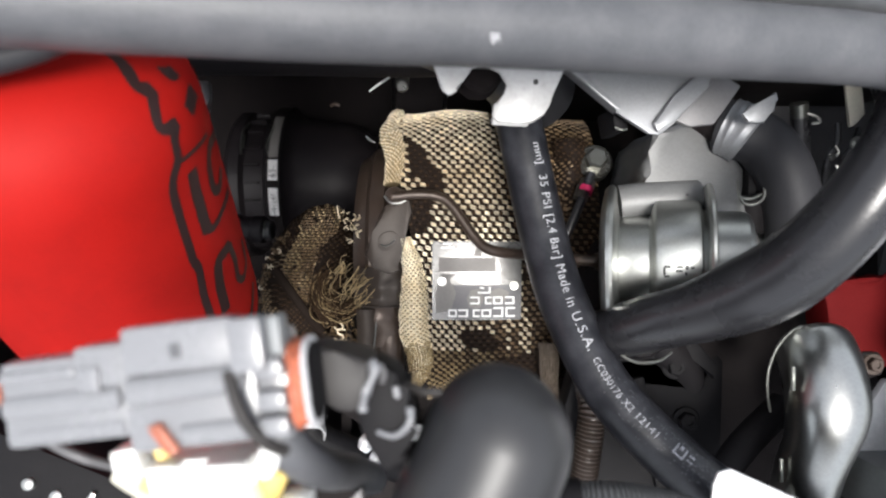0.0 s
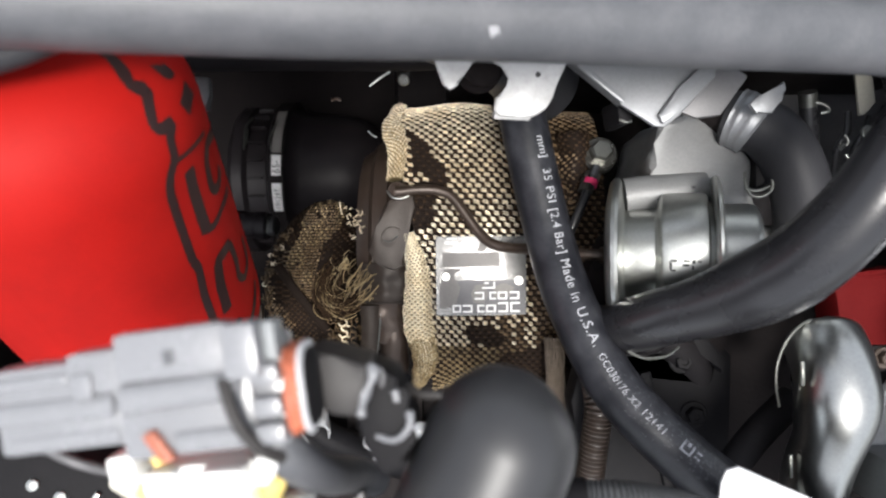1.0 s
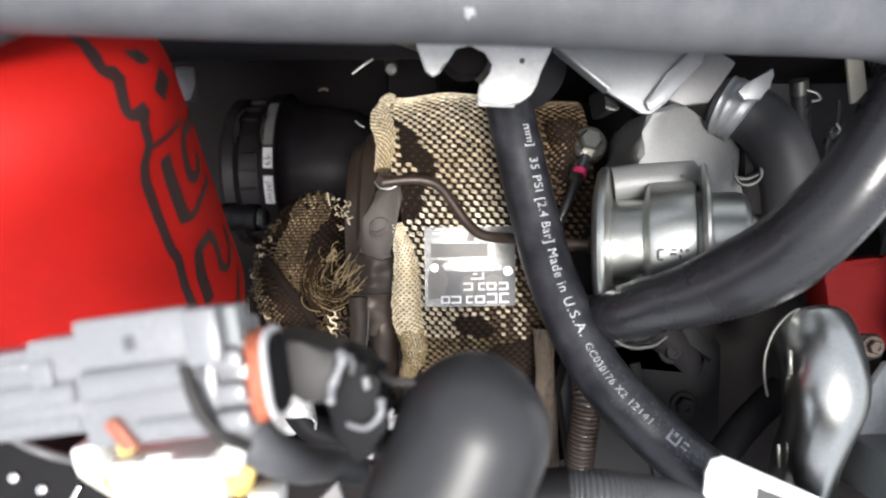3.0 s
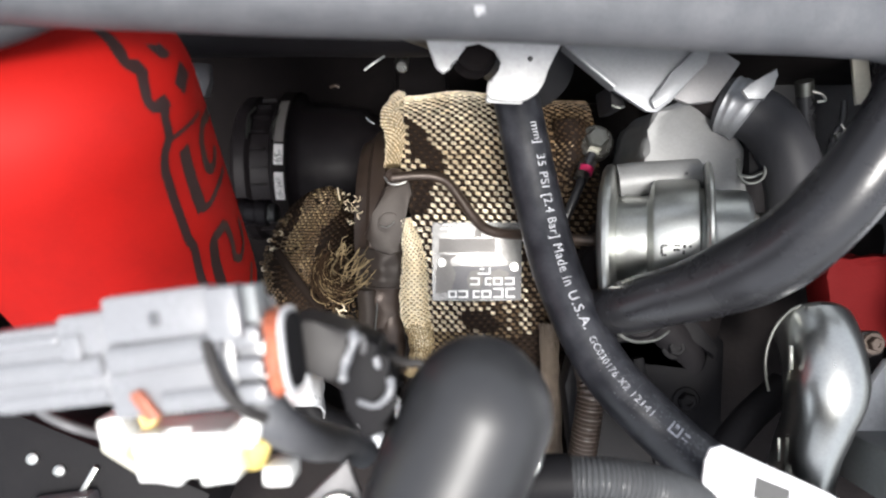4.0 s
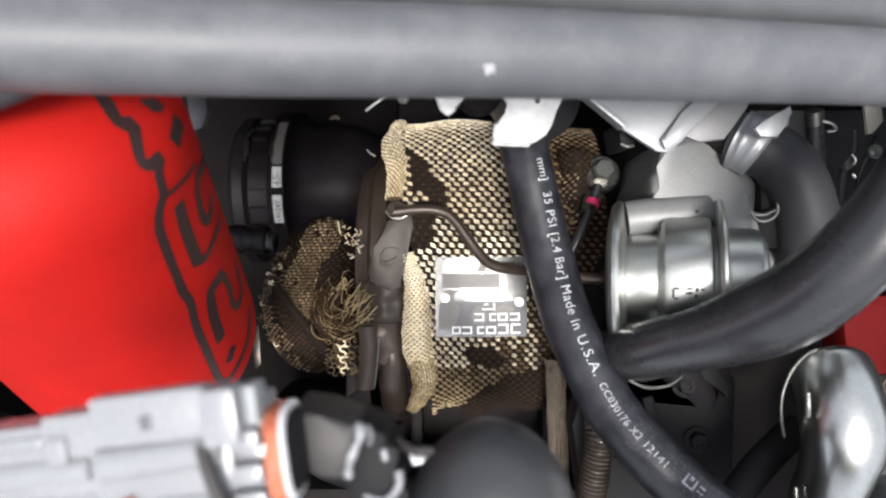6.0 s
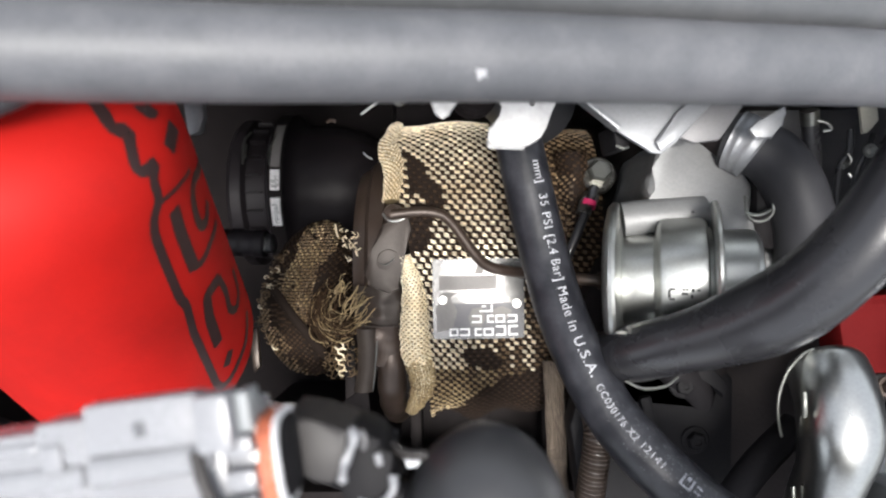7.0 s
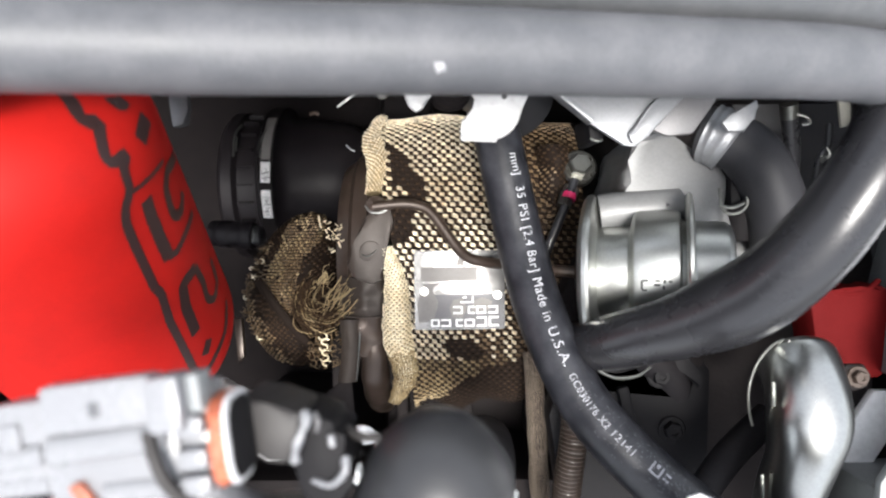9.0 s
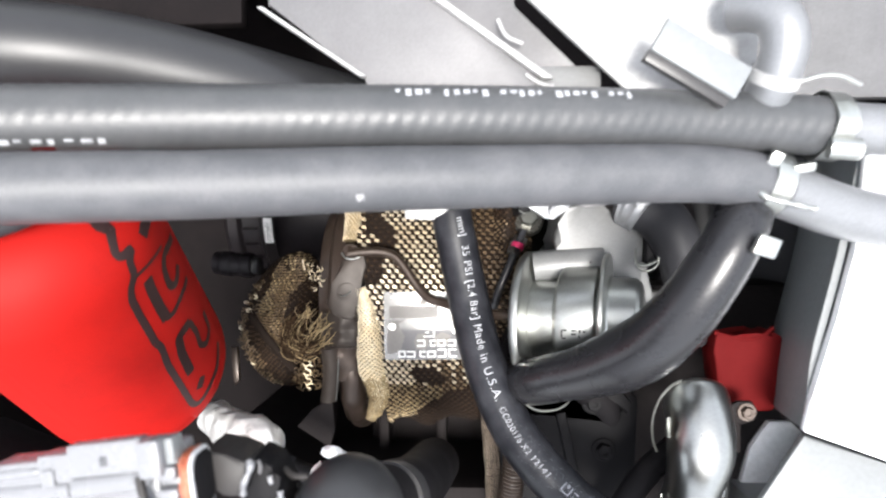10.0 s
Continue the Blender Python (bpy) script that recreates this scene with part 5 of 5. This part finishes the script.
part("insert", tube([(-32.6, -45, 481), (-31.2, -42, 483.6), (-29.8, -38.6, 485.6)], 2.7, 24, 16), AMBER_PLASTIC, white, "amber insert")
part("insert", block((-52, -42.4, 486.4), (4, 2.6, 4), 0.9, (0, 0, -30)), AMBER_PLASTIC, white, "amber insert")
part("insert", block((-49.4, -35.6, 487.6), (3, 3, 3), 0.8, (0, 0, 24)), AMBER_PLASTIC, white, "amber insert")
part("carrier", block((-58, -44.5, 470), (13, 11, 12), 2, (0, 0, -32)), BEIGE_PLASTIC, white, "dull beige carrier")

fuse = thing("fuse_box", (-130, -90, 360), "black plastic box with small bright screws", "box")
part("box", block((-140, -104, 377), (110, 80, 36), 5, (0, 0, -22)), MATT_BLACK, fuse)
for x, y in ((-134, -76), (-125, -80)):
    part("screw", lathe([(0, 0), (0, 2.2), (1.2, 2.0), (1.8, 1.2), (1.8, 0)], (x, y, 395), (0.1, 0.05, 1), 16), STEEL, fuse)
part("strip", block((-115.5, -84, 396), (2, 13, 2), 0.6, (0, 0, -30)), STEEL, fuse, "bright steel strip")
part("cover", block((-122, -94, 398), (22, 14, 8), 2, (0, 0, 8)), ALU_DULL, fuse, "grey cover plate")
part("wire", tube([(-78, -34, 479), (-74, -37, 480), (-68, -40, 479.5), (-62, -44, 474)], 0.9, 12, 20), ALU_DULL, fuse, "pale grey wire")
steel_strip = thing("steel_bracket", (-14, -56, 450), "pale bare steel bracket strip", "bracket")
part("strip", slab([(-17.5, -51.3), (-28.5, -62), (-26, -72), (-11, -72), (-15, -59)], 462, 464, 0.7), ALU_DULL, steel_strip)
part("strip_ring", lathe([(0, 3.2), (0, 4.6), (1, 4.8), (1.6, 4.2), (1.6, 3.2)], (-19.6, -63, 464), (0.05, 0.05, 1), 32), STEEL, steel_strip, "bright ring in the bracket")

# ---- foil sleeve and crumpled foil ----
foil = thing("foil_sleeve", (-62, -60, 330), "crinkled silver foil sleeve open at its end", "sleeve")
FL = Line([(-92, -60, 320), (-78, -62.5, 332), (-67, -62.5, 340), (-59.5, -63, 345), (-56, -67, 349), (-54.6, -73, 353)], 60)
part("sleeve", rough_up(rough_up(sweep(FL, lambda s, a: 9.2 + 0.9 * math.sin(s / FL.length * 3) + 0.9 * noise.noise(Vector((s * 0.2, math.cos(a) * 2, math.sin(a) * 2))), 64, wall=0.6), 1.5, 9), 0.35, 3), FOIL, foil)
fh = thing("sleeved_hose", (-30, -76, 320), "black hose running out of the foil sleeve", "hose")
part("hose", tube([(-92, -61, 317), (-78, -63.5, 328), (-67, -64, 335.5), (-59, -65.5, 339), (-55.5, -70, 342), (-50, -77, 342), (-38, -83, 340), (-20, -92, 333), (4, -104, 324)], 6.0, 28, 70), MATT_BLACK, fh)
for (x, y), length, turn in (((-22, -66.5), 12, -24), ((-10.5, -71.5), 15, 6), ((-29, -74), 8, 64), ((-25, -80), 9, 80)):
    m = Matrix.Translation((x, y, 356)) @ Euler((radians(18), radians(8), radians(turn))).to_matrix().to_4x4()
    leaf = sheet(lambda a, b: m @ Vector(((a - 0.5) * length, (b - 0.5) * 6.5 * (0.35 + 0.75 * math.sin(math.pi * min(1, 0.12 + a * 0.9))), 1.6 - 5 * (b - 0.5) ** 2 * 4 * 0.5)), 18, 10)
    grown = bmesh.ops.extrude_face_region(leaf, geom=list(leaf.faces))
    for v in grown["geom"]:
        if isinstance(v, bmesh.types.BMVert):
            v.co.z -= 0.6
    solid("foil_scrap", rough_up(rough_up(leaf, 1.3, 5), 0.4, 1.6), FOIL, (x, y, 352), "small crumpled strip of silver foil", "foil", "foil scraps")

# ---- dark housing with stickers, deep at the left ----
drum = thing("compressor_housing", (-115, 55, 0), "black ribbed compressor housing with white number stickers", "housing")
DO = (-172, 56, 46)
part("drum", lathe([(0, 0), (0, 58), (4, 62), (12, 62), (15, 57), (30, 57), (33, 62), (46, 64), (50, 60), (56, 56), (84, 54), (100, 50), (118, 40), (118, 0)], DO, (1, 0, 0), 72), PLASTIC_DEEP, drum)
part("band", lathe([(35, 63.5), (35, 66), (46, 66), (46, 63.5)], DO, (1, 0, 0), 72), SHADOW_METAL, drum)
for k in range(10):
    an = radians(-60 + 14 * k)
    part("fin", block((DO[0] + 22, DO[1] + 60 * math.sin(an), DO[2] + 60 * math.cos(an)), (12, 1.6, 4), 0.6, (-math.degrees(an), 0, 0)), PLASTIC_DEEP, drum)


def on_drum(x, y, r=66.4):
    return Vector((DO[0] + 40.5 + x, DO[1] + r * math.sin(y / r), DO[2] + r * math.cos(y / r)))


for y0, y1 in ((-3, 13), (-31, -9), (15, 58)):
    part("sticker", sheet(lambda a, b, y0=y0, y1=y1: on_drum(-3.6 + 7.2 * a, y0 + (y1 - y0) * b), 4, 14), STICKER if y0 < 14 else LABEL_GREY, drum, "white number sticker")
letters("65-", 7.6, lambda x, y: on_drum(2.6 - y, -1.5 + x, 66.7), "lettering", LETTER_BLACK, drum)
letters("191247", 5.6, lambda x, y: on_drum(2.2 - y, -30 + x, 66.7), "lettering", LETTER_BLACK, drum)

# dark ducts and brackets between
for nm, pts, r, lab in (("duct", [(-160, 96, 300), (-110, 92, 320), (-60, 88, 335), (-10, 86, 340), (50, 92, 330)], 15, "dark rubber duct across the bay"),
                        ("hose", [(84, -20, 318), (96, -40, 316), (112, -60, 310), (108, -92, 300), (96, -140, 292)], 9, "black hose under the breather hose"),
                        ("hose", [(100, -120, 330), (112, -96, 340), (122, -78, 345), (140, -64, 340)], 6, "thin black hose beside the pipe"),
                        ("hose", [(150, 90, 240), (160, 60, 250), (164, 30, 258), (160, 0, 262), (150, -20, 258)], 11, "black hose behind the elbow")):
    solid(nm, tube(pts, r, 28, 50), RUBBER_DEEP, pts[-1], lab, "hose", "dark hoses")

small = thing("small_hose", (172, 50, 270), "thin black hose with a bright steel tip", "hose")
part("hose", tube([(170, 64, 298), (173, 55, 294), (176, 44, 289), (176, 20, 280), (170, -5, 268)], 3.7, 20, 30), RUBBER, small)
part("tip", tube([(168.6, 69, 300.5), (170.3, 63.2, 298)], 4.0, 20, 8), STEEL_DULL, small, "bright steel tip")
part("clip_wire", tube([(171.5, 64, 302), (176, 62.5, 302), (178, 60, 301), (175, 59.5, 300)], 0.7, 8, 20), STEEL, small, "bright wire clip end")
strip = solid("pale_strip", slab([(189.5, 92), (198.5, 92), (198, 78), (200.5, 64), (197, 61), (195.5, 58.5), (193, 58)], 298, 300, 0.5), BEIGE_PLASTIC, (192, 75, 298), "pale beige plastic strip on the bay side", "strip")
loom = thing("wiring_loom", (188, 40, 292), "thin black wiring with small bright terminals", "wiring")
part("wire", tube([(190, 60, 296), (188, 50, 298), (184, 44, 298), (186, 34, 292), (190, 20, 284)], 1.6, 10, 30), RUBBER, loom)
part("wire", tube([(200, 58, 296), (196, 50, 298), (192, 42, 297), (194, 30, 290)], 1.4, 10, 30), RUBBER, loom)
part("terminal", block((184.5, 43.5, 300), (3.2, 2.4, 1.6), 0.5, (10, 20, 30)), STEEL, loom)
part("terminal", tube([(186, 49, 300), (187.4, 46, 300.5), (186.5, 44, 300)], 0.6, 8, 12), STEEL, loom)
part("terminal", tube([(187, 40, 299), (188.2, 38.2, 299)], 0.7, 8, 6), STEEL, loom)
bolt("small_bolt", (196, 50, 300), 2.2, 3, "small steel bolt beside the thin hose", STEEL)

edge = solid("bracket_edge", rough_up(slab([(-118, 79), (-109, 78), (-108.5, 70), (-111, 63), (-116, 62)], 300, 306, 1.8), 0.9, 7), ALU_DULL, (-110, 62, 300), "pale metal bracket edge beside the red canister", "bracket")
solid("stay_bracket", slab([(-93, -28), (-89, -28), (-88, -47), (-91, -50)], 292, 296, 0.8), STEEL_BROWN, (-66, -34, 318), "dull metal bracket foot below the red canister", "bracket")

cover = thing("clutch_cover", (100, -60, 230), "black engine side cover with bolts", "cover")
part("cover", slab([(62, -40), (112, -34), (126, -50), (124, -110), (60, -120), (54, -70)], 300, 318, 4), MATT_BLACK, cover)
part("rim", slab([(60, -44), (110, -38), (122, -52), (120, -58), (108, -46), (62, -52)], 317, 321, 1.2), MATT_BLACK, cover)
part("rib", block((92, -84, 319), (5, 56, 5), 1.2, (0, 0, 12)), MATT_BLACK, cover)
bolt("cover_bolt", (103, -52, 318), 4, 4.5, "dark steel bolt on the engine cover", MATT_BLACK)
bolt("cover_bolt", (108, -76, 318), 4, 4.5, "dark steel bolt on the engine cover", MATT_BLACK)
ring = solid("snap_ring", tube([(62.5, -36.5, 371), (66, -39.2, 372), (71, -41, 372), (78, -40.2, 372), (83, -37.2, 371)], lambda s, a: 0.62 - 0.02 * abs(s - 11), 8, 36), STEEL_DULL, (72, -41, 371), "bright wire ring end under the breather hose", "ring")
outlet = thing("outlet_neck", (80, -33, 290), "black outlet neck under the breather hose", "neck")
part("neck", lathe([(0, 0), (0, 13.4), (46, 13.0), (50, 12.2), (52, 10.5), (52, 0)], (80, -33, 292), (0, 0, 1), 48), RUBBER_DEEP, outlet)
part("rib", lathe([(0, 13), (0, 14.2), (3, 14.2), (3, 13)], (80, -33, 322), (0, 0, 1), 48), RUBBER_DEEP, outlet)
part("rib", lathe([(0, 13), (0, 14.2), (3, 14.2), (3, 13)], (80, -33, 332), (0, 0, 1), 48), RUBBER_DEEP, outlet)

duct = thing("grey_duct", (-80, 95, 390), "dusty grey rubber duct above the red canister", "duct")
DUCT = Line([(-200, 100, 440), (-118, 100, 425), (-74, 97, 408), (-22, 86, 385), (20, 76, 360), (40, 66, 330)], 60)
part("duct", sweep(DUCT, 17, 36), RUBBER_SMOOTH, duct)
for s0 in (62, 76):
    part("band", sweep(Line([DUCT.at(s0 + q, 0, 0) for q in (0, 2, 4)], 8), 17.7, 36), RUBBER, duct, "dark rubber band round the duct")

# small bright bits in the dark beside the blanket
pin = solid("steel_pin", lathe([(0, 0), (0, 3.4), (14, 3.2), (15, 2.4), (15, 0)], (-20, 84, 290), (0.05, -0.5, 0.85), 20), STEEL_GREASY, (-20, 84, 290), "dull steel pin standing beside the blanket", "pin")
wire = solid("thin_wire", tube([(-25.5, 54.6, 381), (-22, 57, 381.6), (-18.5, 59.4, 381)], 0.4, 8, 10), STEEL, (-22, 57, 380), "thin bright wire end in the dark", "wire")

solid("steel_clip", tube([(-53.4, 67.9, 300), (-51, 68.6, 300.6), (-49, 67.9, 300)], 0.8, 8, 12), STEEL_BROWN, (-51, 68, 299), "small bright clip end in the dark", "clip")
solid("thin_wire", tube([(-36, 53, 303), (-34.2, 51.1, 303.5), (-32, 50, 303)], 0.4, 8, 10), STEEL, (-34, 51, 302), "thin bright wire end in the dark", "wire")
# streaks of light on the drum, modelled as thin steel arcs
for pts, r in (([(-135, 92, 103), (-137, 83, 107), (-136, 73, 110)], 0.5), ([(-157, 74, 109), (-157.9, 92, 101), (-154.3, 101, 94)], 0.9), ([(-154.5, 78, 110), (-155, 90, 105)], 0.6), ([(-137.4, 79, 109.5), (-133.7, 98.5, 98)], 0.6)):
    part("rim_highlight", tube(pts, r, 8, 20), STEEL_DULL, drum, "rim highlight laid on as a steel arc")

valve = thing("bypass_valve", (-120, 20, 190), "black plastic valve stub with an edge glint laid on", "valve")
part("body", tube([(-140, 14, 196), (-128, 13, 199), (-112, 12, 200)], lambda s, a: 8 + 0.8 * (int(s / 7) % 2), 28, 28), PLASTIC_DEEP, valve)
part("cap", lathe([(0, 0), (0, 6.4), (4, 6), (5, 4.6), (5, 0)], (-112, 12, 200), (1, 0, 0.1), 28), PLASTIC_BLACK, valve)
# glint on the stub, modelled as a thin steel line
part("edge_glint", tube([(-112, 8, 206.5), (-110.6, 12, 207.6), (-111.5, 16, 206)], 0.45, 8, 14), STEEL_DULL, valve, "edge highlight laid on in steel")

# added tube that stands in for the dark ground past the canister
cover_tube = thing("edge_cover_tube", (-73, 42, 470), "added black tube for the dark beyond the canister's edge", "hose")
part("hose", tube([(-150, 20, 482), (-118, 30, 478), (-87.5, 37.5, 475), (-73, 43, 474), (-58, 50, 466), (-46, 62, 446)], 3.0, 18, 50), RUBBER_MATT, cover_tube)
part("sleeve", tube([(-112, 31.4, 477.6), (-100, 34.6, 476.3), (-93, 36.2, 475.6)], 3.5, 18, 14), RUBBER_DEEP, cover_tube)
